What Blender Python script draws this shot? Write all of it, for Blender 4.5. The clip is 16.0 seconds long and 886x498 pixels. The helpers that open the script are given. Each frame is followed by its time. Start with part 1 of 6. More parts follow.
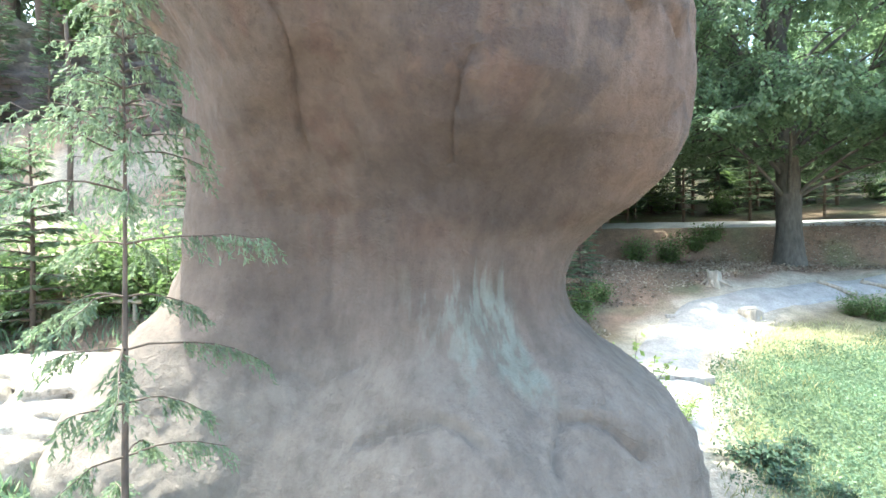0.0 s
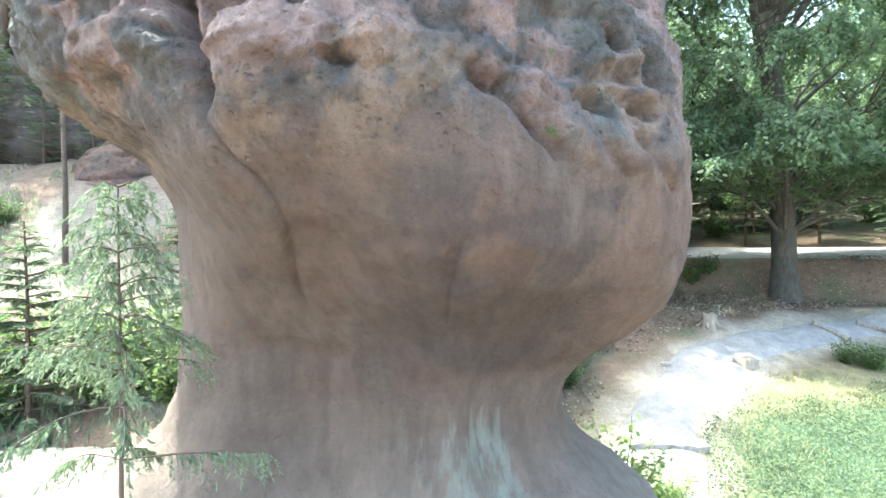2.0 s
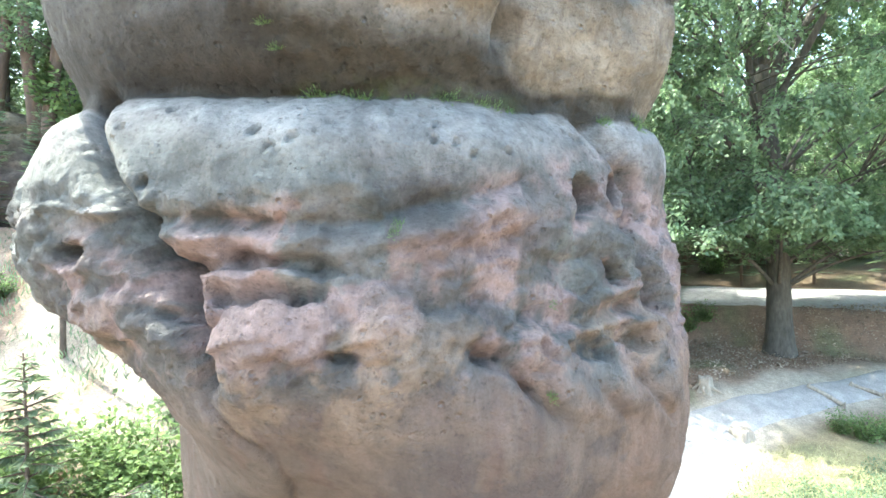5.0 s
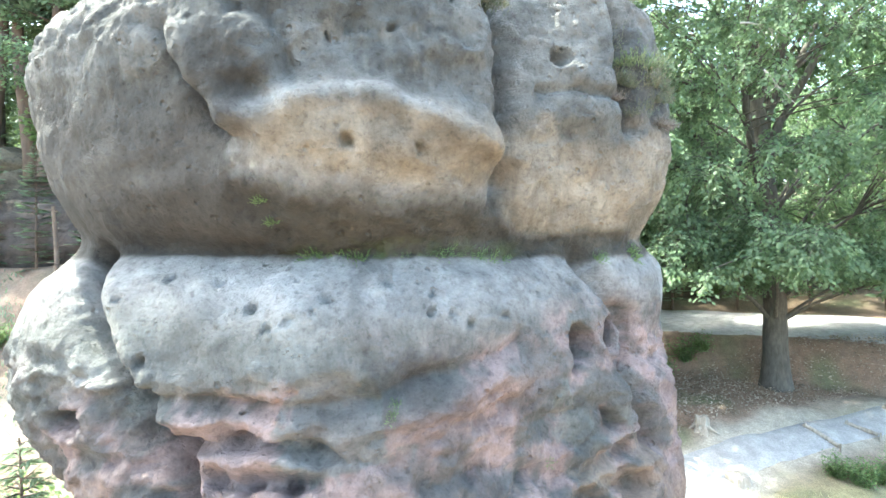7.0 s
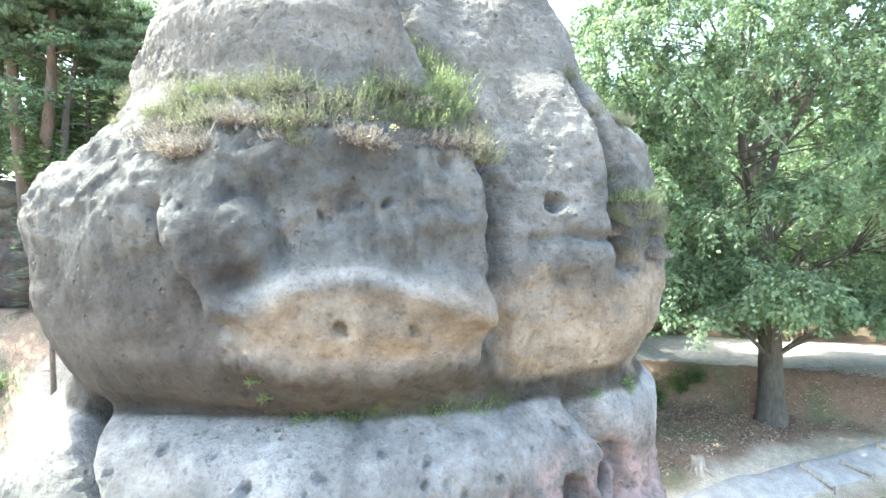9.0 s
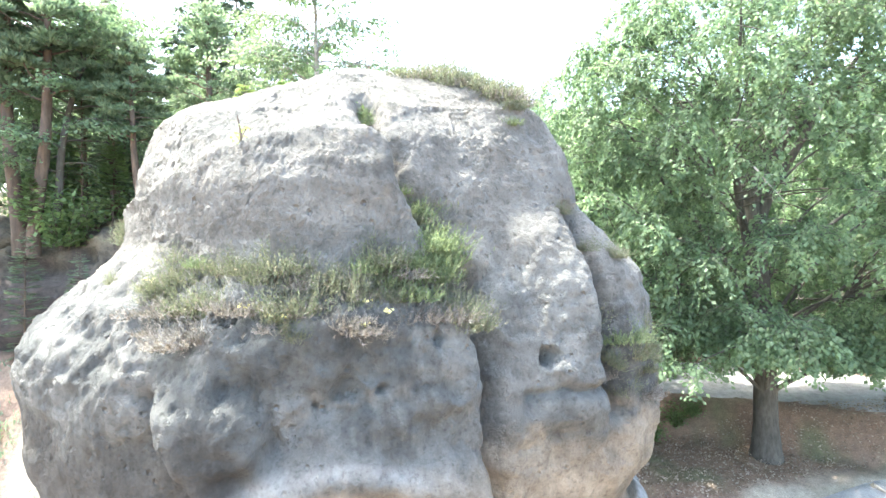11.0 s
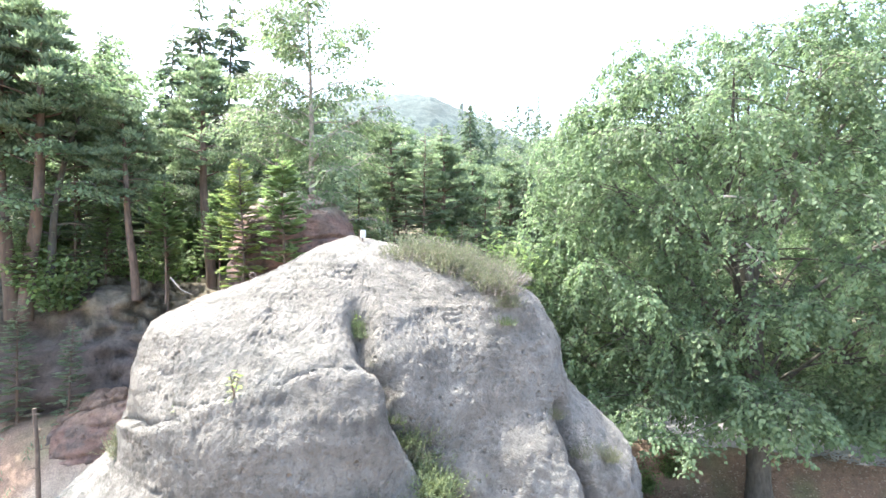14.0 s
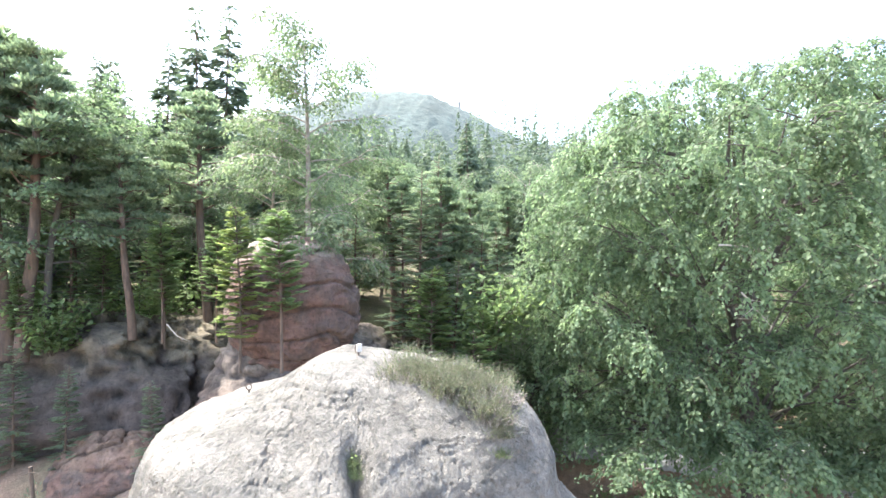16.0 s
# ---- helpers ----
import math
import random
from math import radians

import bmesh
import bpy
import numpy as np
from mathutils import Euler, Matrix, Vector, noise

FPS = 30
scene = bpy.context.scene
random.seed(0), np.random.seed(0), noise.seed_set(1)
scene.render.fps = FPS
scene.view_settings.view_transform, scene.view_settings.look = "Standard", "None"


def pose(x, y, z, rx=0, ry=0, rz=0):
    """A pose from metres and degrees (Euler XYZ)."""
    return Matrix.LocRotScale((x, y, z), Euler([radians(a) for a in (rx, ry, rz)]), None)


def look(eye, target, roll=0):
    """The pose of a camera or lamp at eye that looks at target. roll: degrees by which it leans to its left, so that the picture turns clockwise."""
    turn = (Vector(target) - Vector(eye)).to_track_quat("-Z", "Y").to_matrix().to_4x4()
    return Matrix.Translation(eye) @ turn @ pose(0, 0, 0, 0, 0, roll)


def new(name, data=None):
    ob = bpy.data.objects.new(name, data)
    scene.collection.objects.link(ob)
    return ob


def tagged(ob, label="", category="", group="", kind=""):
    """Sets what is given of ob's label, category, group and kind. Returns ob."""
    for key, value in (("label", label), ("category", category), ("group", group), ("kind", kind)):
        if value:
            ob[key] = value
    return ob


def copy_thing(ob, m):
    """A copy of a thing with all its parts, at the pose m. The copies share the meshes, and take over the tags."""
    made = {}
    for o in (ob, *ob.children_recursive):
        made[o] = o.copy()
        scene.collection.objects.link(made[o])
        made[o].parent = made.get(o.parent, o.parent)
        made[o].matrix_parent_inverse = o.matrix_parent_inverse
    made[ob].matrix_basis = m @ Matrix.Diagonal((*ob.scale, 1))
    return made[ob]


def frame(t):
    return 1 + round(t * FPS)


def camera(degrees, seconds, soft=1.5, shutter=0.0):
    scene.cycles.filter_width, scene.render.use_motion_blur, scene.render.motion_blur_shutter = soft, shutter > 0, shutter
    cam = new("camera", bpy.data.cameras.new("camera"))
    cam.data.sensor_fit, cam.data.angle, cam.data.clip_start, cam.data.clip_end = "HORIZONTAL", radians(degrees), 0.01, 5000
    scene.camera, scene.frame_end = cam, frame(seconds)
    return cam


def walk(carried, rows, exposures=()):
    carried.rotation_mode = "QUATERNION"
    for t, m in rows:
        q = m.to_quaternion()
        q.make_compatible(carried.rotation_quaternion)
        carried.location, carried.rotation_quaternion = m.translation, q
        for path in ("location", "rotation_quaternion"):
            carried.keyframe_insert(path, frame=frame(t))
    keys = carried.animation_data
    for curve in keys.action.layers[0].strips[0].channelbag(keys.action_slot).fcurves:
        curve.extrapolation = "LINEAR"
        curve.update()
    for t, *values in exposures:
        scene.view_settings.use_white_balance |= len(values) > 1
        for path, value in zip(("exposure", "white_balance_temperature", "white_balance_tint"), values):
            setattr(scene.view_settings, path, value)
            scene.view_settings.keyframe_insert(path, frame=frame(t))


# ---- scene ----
cam = camera(79.6, 16.0)
METRES, EYE, TILT, LEAN, TURN = 11.0, 3.0, 0.0, 0.0, 0.0
ROWS = [
    (0.0, 0.0, 0.0, 0.0, 0.0, 0.0, 0.0),
    (0.5, 0.0006, 0.0005, 0.035, -0.11, -0.1, -0.03),
    (1.0, 0.0002, 0.0007, 0.0655, -0.21, -0.18, -0.04),
    (1.5, 0.0001, 0.0, 0.0986, -0.29, -0.23, -0.03),
    (2.0, 0.0003, -0.0006, 0.1281, -0.35, -0.26, -0.01),
    (2.5, 0.0001, -0.0013, 0.1609, -0.43, -0.28, -0.02),
    (3.0, -0.0001, -0.0023, 0.1896, -0.48, -0.29, -0.01),
    (5.5, -0.004, -0.0038, 0.3426, -0.81, -0.34, 0.02),
    (6.0, -0.0039, -0.0034, 0.3708, -0.87, -0.35, 0.04),
    (6.5, -0.0036, -0.0032, 0.4029, -0.96, -0.37, 0.05),
    (7.0, -0.0033, -0.0034, 0.4314, -1.03, -0.38, 0.06),
    (7.5, -0.0023, -0.0036, 0.4631, -1.1, -0.38, 0.06),
    (8.0, -0.0019, -0.0034, 0.4911, -1.18, -0.39, 0.04),
    (8.5, -0.0014, -0.0029, 0.5225, -1.27, -0.39, 0.02),
    (9.0, -0.001, -0.0027, 0.5501, -1.35, -0.39, 0.02),
    (9.5, -0.0007, -0.0027, 0.5824, -1.44, -0.38, -0.01),
    (10.0, -0.0003, -0.0023, 0.6117, -1.52, -0.37, -0.01),
    (12.5, 0.0018, -0.0021, 0.7732, -1.94, -0.23, -0.04),
    (13.0, 0.0019, -0.0023, 0.8035, -2.02, -0.22, -0.04),
    (13.5, 0.002, -0.0029, 0.8373, -2.11, -0.21, -0.05),
    (14.0, 0.0025, -0.0035, 0.8676, -2.19, -0.22, -0.07),
    (14.5, 0.0031, -0.004, 0.902, -2.29, -0.21, -0.09),
    (15.0, 0.0032, -0.0043, 0.9328, -2.36, -0.19, -0.09),
    (15.5, 0.003, -0.0053, 0.9683, -2.44, -0.22, -0.14),
    (16.0, 0.0038, -0.006, 0.9998, -2.5, -0.49, -0.14),
]
walk(cam, [(t, pose(0, 0, EYE, TILT, LEAN, TURN) @ pose(METRES * x, METRES * y, METRES * z, 90 + pitch, roll, yaw)) for t, x, y, z, yaw, pitch, roll in ROWS],
     [(0.0, 3.05, 6200, -3), (6.0, 3.42, 6400, -3), (10.0, 3.55, 6450, 2), (13.0, 3.2, 6500, 8), (16.0, 2.9, 6500, 10)])

# ---- light ----
SUN_WAY = Vector((-0.42, 0.23, 0.877)).normalized()     # towards the sun
world = bpy.data.worlds.new("world")
scene.world = world
world.use_nodes = True
wn = world.node_tree
sky = wn.nodes.new("ShaderNodeTexSky")
sky.sky_type, sky.sun_disc = "NISHITA", False
sky.sun_elevation = math.asin(SUN_WAY.z)
sky.sun_rotation = math.atan2(SUN_WAY.x, SUN_WAY.y)
sky.dust_density, sky.air_density = 4.0, 1.0
wn.links.new(sky.outputs[0], wn.nodes["Background"].inputs[0])
wn.nodes["Background"].inputs[1].default_value = 0.15
sun = new("sun", bpy.data.lights.new("sun", "SUN"))
sun.data.energy, sun.data.angle, sun.data.color = 2.1, radians(0.55), (1.0, 0.95, 0.87)
sun.matrix_world = look(SUN_WAY * 60, (0, 0, 0))


# ---- materials ----
def material(name, rough=0.85):
    m = bpy.data.materials.new(name)
    m.use_nodes = True
    b = m.node_tree.nodes["Principled BSDF"]
    b.inputs["Roughness"].default_value = rough
    return m, m.node_tree, b


def node(nt, kind, **values):
    n = nt.nodes.new(kind)
    for key, value in values.items():
        n.inputs[key.replace("_", " ")].default_value = value
    return n


def mixed(nt, kind, factor, a, b):
    n = nt.nodes.new("ShaderNodeMix")
    n.data_type, n.blend_type = "RGBA", kind
    for socket, value in ((n.inputs[0], factor), (n.inputs[6], a), (n.inputs[7], b)):
        if isinstance(value, (int, float, tuple)):
            socket.default_value = (*value, 1) if isinstance(value, tuple) else value
        else:
            nt.links.new(value, socket)
    return n.outputs[2]


def grain(nt, scale, detail=6.0, rough=0.6, stretch=None, distort=0.0):
    """Noise in the thing's own metres."""
    n = node(nt, "ShaderNodeTexNoise", Scale=scale, Detail=detail, Roughness=rough, Distortion=distort)
    c = nt.nodes.new("ShaderNodeTexCoord")
    if stretch:
        mp = nt.nodes.new("ShaderNodeMapping")
        mp.inputs["Scale"].default_value = stretch
        nt.links.new(c.outputs["Object"], mp.inputs["Vector"])
        nt.links.new(mp.outputs[0], n.inputs["Vector"])
    else:
        nt.links.new(c.outputs["Object"], n.inputs["Vector"])
    return n.outputs["Fac"]


def ramp(nt, fac, *stops):
    n = nt.nodes.new("ShaderNodeValToRGB")
    while len(n.color_ramp.elements) < len(stops):
        n.color_ramp.elements.new(0.5)
    for e, (at, colour) in zip(n.color_ramp.elements, stops):
        e.position, e.color = at, (*colour, 1) if isinstance(colour, tuple) else (colour, colour, colour, 1)
    nt.links.new(fac, n.inputs[0])
    return n.outputs[0]


def bump(nt, b, height, strength, distance):
    n = node(nt, "ShaderNodeBump", Strength=strength, Distance=distance)
    nt.links.new(height, n.inputs["Height"])
    nt.links.new(n.outputs[0], b.inputs["Normal"])


def stone_material(name, fine=1.0, fleck=0.75, graded=False):
    """Sandstone: its colour lies in the mesh, the grain and the speckle in the nodes."""
    m, nt, b = material(name, 0.92)
    at = nt.nodes.new("ShaderNodeVertexColor")
    at.layer_name = "stone"

    def share(k):
        """How strongly the face is weathered, where the mesh says so."""
        if not graded:
            return k
        g = nt.nodes.new("ShaderNodeVertexColor")
        g.layer_name = "grit"
        n = nt.nodes.new("ShaderNodeMath")
        n.operation = "MULTIPLY"
        nt.links.new(g.outputs[0], n.inputs[0])
        n.inputs[1].default_value = k
        return n.outputs[0]
    coarse = grain(nt, 2.2, 8, 0.65)
    speck = grain(nt, 38 * fine, 5, 0.7)
    streak = grain(nt, 5.0, 6, 0.65, (1.0, 1.0, 0.35))
    patina = grain(nt, 1.1, 12, 0.68, None, 0.6)
    c = mixed(nt, "MULTIPLY", share(1.0), at.outputs[0], ramp(nt, coarse, (0.3, 0.72), (0.7, 1.2)))
    c = mixed(nt, "MULTIPLY", share(0.85), c, ramp(nt, patina, (0.38, 0.62), (0.47, 0.95), (0.54, 1.04), (0.66, 1.3)))
    c = mixed(nt, "MULTIPLY", share(0.6), c, ramp(nt, speck, (0.3, 0.78), (0.65, 1.14)))
    c = mixed(nt, "MULTIPLY", 0.7, c, ramp(nt, streak, (0.36, 0.7), (0.62, 1.1)))
    # lichen-dark flecks; the same noise sinks pits, so colour also shades their hollows
    flecks = grain(nt, 17 * fine, 9, 0.7)
    c = mixed(nt, "MULTIPLY", share(fleck), c, ramp(nt, flecks, (0.36, 0.5), (0.45, 0.98), (0.66, 1.2)))
    nt.links.new(c, b.inputs["Base Color"])
    mid = grain(nt, 14 * fine, 9, 0.75)
    total = mid
    for height, share in ((speck, 0.45), (flecks, 0.9)):
        s = nt.nodes.new("ShaderNodeMath")
        s.operation = "MULTIPLY_ADD"
        nt.links.new(height, s.inputs[0])
        s.inputs[1].default_value = share
        nt.links.new(total, s.inputs[2])
        total = s.outputs[0]
    for scale, deep in ((9.0, 1.5), (23.0, 0.8)):
        pits = nt.nodes.new("ShaderNodeTexVoronoi")
        pits.inputs["Scale"].default_value = scale * fine
        place_at = nt.nodes.new("ShaderNodeTexCoord")
        nt.links.new(place_at.outputs["Object"], pits.inputs["Vector"])
        hollow = ramp(nt, pits.outputs["Distance"], (0.06, 0.0), (0.24, 1.0))
        few = ramp(nt, pits.outputs["Color"], (0.35, 0.0), (0.65, 1.0))
        some = mixed(nt, "MULTIPLY", 1.0, ramp(nt, patina, (0.44, 0.0), (0.54, 1.0)), few)
        if graded:
            g = nt.nodes.new("ShaderNodeVertexColor")
            g.layer_name = "grit"
            some = mixed(nt, "MULTIPLY", 1.0, some, ramp(nt, g.outputs[0], (0.4, 0.0), (1.0, 1.0)))
        dug = mixed(nt, "MIX", some, (1.0, 1.0, 1.0), hollow)
        s = nt.nodes.new("ShaderNodeMath")
        s.operation = "MULTIPLY_ADD"
        nt.links.new(dug, s.inputs[0])
        s.inputs[1].default_value = deep
        nt.links.new(total, s.inputs[2])
        total = s.outputs[0]
    bump(nt, b, total, 1.0, 0.055)
    return m


def leaf_material(name, colours, through_light=0.45, rough=0.5):
    m, nt, b = material(name, rough)
    g = nt.nodes.new("ShaderNodeNewGeometry")
    c = ramp(nt, g.outputs["Random Per Island"], *[(i / (len(colours) - 1), col) for i, col in enumerate(colours)])
    patch = grain(nt, 0.7, 3)
    c = mixed(nt, "MULTIPLY", 1.0, c, ramp(nt, patch, (0.35, 0.75), (0.65, 1.25)))
    nt.links.new(c, b.inputs["Base Color"])
    b.inputs["Specular IOR Level"].default_value = 0.22
    tr = nt.nodes.new("ShaderNodeBsdfTranslucent")
    bright = mixed(nt, "MULTIPLY", 1.0, c, (1.27, 1.3, 1.1))
    nt.links.new(bright, tr.inputs["Color"])
    mx = nt.nodes.new("ShaderNodeMixShader")
    mx.inputs[0].default_value = through_light
    nt.links.new(b.outputs[0], mx.inputs[1])
    nt.links.new(tr.outputs[0], mx.inputs[2])
    nt.links.new(mx.outputs[0], nt.nodes["Material Output"].inputs[0])
    return m


def plain_material(name, dark, light, scale, rough=0.85, stretch=None, depth=0.01, strength=0.5):
    m, nt, b = material(name, rough)
    n = grain(nt, scale, 8, 0.65, stretch)
    big = grain(nt, scale * 0.13, 4, 0.5)
    c = ramp(nt, n, (0.3, dark), (0.7, light))
    c = mixed(nt, "MULTIPLY", 0.8, c, ramp(nt, big, (0.3, 0.72), (0.7, 1.2)))
    nt.links.new(c, b.inputs["Base Color"])
    bump(nt, b, n, strength, depth)
    return m


STONE = stone_material("sandstone", 1.0, 0.6, True)
CLIFF_STONE = stone_material("cliff_sandstone", 0.5)
BARK = plain_material("beech_bark", (0.055, 0.05, 0.043), (0.135, 0.125, 0.105), 9, 0.9, (1, 1, 0.3), 0.02)
PINE_BARK = plain_material("pine_bark", (0.075, 0.057, 0.045), (0.19, 0.135, 0.10), 8, 0.9, (1, 1, 0.25), 0.03, 0.8)
BIRCH_BARK = plain_material("birch_bark", (0.14, 0.12, 0.10), (0.38, 0.35, 0.31), 5, 0.8, (1, 1, 2.0), 0.01)
SPRUCE_BARK = plain_material("spruce_bark", (0.07, 0.055, 0.045), (0.17, 0.13, 0.10), 12, 0.95, (1, 1, 0.4), 0.015, 0.8)
PALE_WOOD = plain_material("bleached_wood", (0.30, 0.28, 0.25), (0.48, 0.45, 0.41), 14, 0.8, (1, 1, 0.2), 0.01)
GREY_WOOD = plain_material("weathered_wood", (0.22, 0.18, 0.14), (0.45, 0.40, 0.33), 14, 0.9, (1, 1, 0.2), 0.01)
BEECH_LEAF = leaf_material("beech_leaf", [(0.115, 0.175, 0.10), (0.15, 0.215, 0.125), (0.185, 0.255, 0.15), (0.13, 0.19, 0.115)], 0.55)
BIRCH_LEAF = leaf_material("birch_leaf", [(0.115, 0.165, 0.095), (0.15, 0.205, 0.12), (0.18, 0.24, 0.14)], 0.5)
SPRUCE_NEEDLE = leaf_material("spruce_needle", [(0.075, 0.11, 0.08), (0.10, 0.14, 0.095), (0.125, 0.17, 0.11)], 0.4)
PINE_NEEDLE = leaf_material("pine_needle", [(0.115, 0.165, 0.11), (0.15, 0.205, 0.13), (0.185, 0.24, 0.155)], 0.5)
YOUNG_NEEDLE = leaf_material("young_pine_needle", [(0.15, 0.22, 0.10), (0.18, 0.26, 0.12), (0.22, 0.30, 0.14)], 0.6)
LARCH_NEEDLE = leaf_material("larch_needle", [(0.18, 0.24, 0.09), (0.22, 0.29, 0.11), (0.27, 0.33, 0.13)], 0.6)
SAPLING_NEEDLE = leaf_material("sapling_needle", [(0.15, 0.20, 0.135), (0.19, 0.245, 0.165), (0.22, 0.275, 0.19)], 0.5)
SHRUB_LEAF = leaf_material("shrub_leaf", [(0.12, 0.18, 0.08), (0.16, 0.23, 0.10), (0.20, 0.28, 0.12)], 0.5)
NETTLE = leaf_material("nettle_leaf", [(0.06, 0.10, 0.07), (0.08, 0.125, 0.085), (0.10, 0.15, 0.10)], 0.35)
HEATHER = leaf_material("heather_shoot", [(0.12, 0.125, 0.09), (0.15, 0.17, 0.11), (0.18, 0.20, 0.13), (0.19, 0.17, 0.15), (0.13, 0.16, 0.09)], 0.35)
FRESH_HEATHER = leaf_material("fresh_heather", [(0.12, 0.155, 0.085), (0.15, 0.19, 0.10), (0.19, 0.225, 0.13)], 0.35)
GREY_HEATHER = leaf_material("grey_heather", [(0.11, 0.10, 0.09), (0.18, 0.165, 0.15), (0.26, 0.245, 0.225)], 0.2)
FLOWER = leaf_material("yellow_petal", [(0.6, 0.55, 0.2), (0.7, 0.66, 0.35)], 0.4)
DRY_HEATHER = leaf_material("dry_heather", [(0.16, 0.12, 0.09), (0.28, 0.22, 0.17), (0.40, 0.34, 0.28)], 0.2)
BRIGHT_SHOOT = leaf_material("bright_shoot", [(0.17, 0.25, 0.08), (0.22, 0.30, 0.10), (0.28, 0.35, 0.12)], 0.4)
STRAW = leaf_material("dry_grass", [(0.26, 0.25, 0.13), (0.34, 0.32, 0.18), (0.42, 0.38, 0.24)], 0.4)
GRASS = leaf_material("meadow_leaf", [(0.125, 0.185, 0.12), (0.155, 0.22, 0.145), (0.19, 0.255, 0.17)], 0.4)
FAR_LEAF = leaf_material("far_woods_leaf", [(0.07, 0.10, 0.07), (0.095, 0.13, 0.09), (0.115, 0.15, 0.105)], 0.45)
ROAD = plain_material("road_asphalt", (0.26, 0.255, 0.25), (0.42, 0.41, 0.40), 30, 0.85, None, 0.006)
GRAVEL = plain_material("path_gravel", (0.24, 0.23, 0.22), (0.42, 0.40, 0.38), 24, 0.95, None, 0.012, 0.7)
SLAB = plain_material("step_stone", (0.24, 0.22, 0.20), (0.46, 0.43, 0.39), 9, 0.9, None, 0.02)
# woods tinted blue-green, aerial haze put into the base colour
HILL = plain_material("far_hill_woods", (0.04, 0.06, 0.058), (0.09, 0.12, 0.112), 0.11, 0.95, None, 3.0, 1.0)
TOWER_WALL = plain_material("far_tower_wall", (0.25, 0.24, 0.23), (0.4, 0.38, 0.36), 0.5)
METAL = plain_material("dull_metal", (0.45, 0.45, 0.45), (0.65, 0.65, 0.64), 20, 0.45)
IRON = plain_material("rusty_iron", (0.06, 0.045, 0.04), (0.16, 0.11, 0.08), 30, 0.6)


# ---- making meshes ----
TABLE = np.random.default_rng(12345).random(65536)


def lattice(ix, iy, iz, seed):
    """A random number, 0 to 1, for each cell of a grid."""
    return TABLE[((ix * 73856093) ^ (iy * 19349663) ^ (iz * 83492791) ^ (seed * 2654435761 + 12345)) & 0xFFFF]


def vnoise(p, seed=0):
    """Smooth value noise, -1 to 1, at the points p (n, 3)."""
    i = np.floor(p).astype(np.int64)
    f = p - i
    f = f * f * f * (f * (f * 6 - 15) + 10)
    out = 0.0
    for dx in (0, 1):
        for dy in (0, 1):
            for dz in (0, 1):
                w = (f[:, 0] if dx else 1 - f[:, 0]) * (f[:, 1] if dy else 1 - f[:, 1]) * (f[:, 2] if dz else 1 - f[:, 2])
                out = out + w * lattice(i[:, 0] + dx, i[:, 1] + dy, i[:, 2] + dz, seed)
    return 2 * out - 1


def fbm(p, octaves=4, seed=0, gain=0.5):
    out, amp, total = 0.0, 1.0, 0.0
    for k in range(octaves):
        out = out + amp * vnoise(p * 2.03 ** k + 17.3 * k, seed + k)
        total += amp
        amp *= gain
    return out / total


def cells(p, seed=0):
    """Distance to the nearest of points strewn one to a cell, and that cell's random number."""
    i = np.floor(p).astype(np.int64)
    best, rnd = np.full(len(p), 9.0), np.zeros(len(p))
    for dx in (-1, 0, 1):
        for dy in (-1, 0, 1):
            for dz in (-1, 0, 1):
                c = i + np.array((dx, dy, dz))
                q = np.stack([lattice(c[:, 0], c[:, 1], c[:, 2], seed + k) for k in (1, 2, 3)], 1)
                d = np.linalg.norm(c + q - p, axis=1)
                near = d < best
                best = np.where(near, d, best)
                rnd = np.where(near, lattice(c[:, 0], c[:, 1], c[:, 2], seed + 7), rnd)
    return best, rnd


def ease(a, b, x):
    w = np.clip((x - a) / (b - a), 0, 1)
    return w * w * (3 - 2 * w)


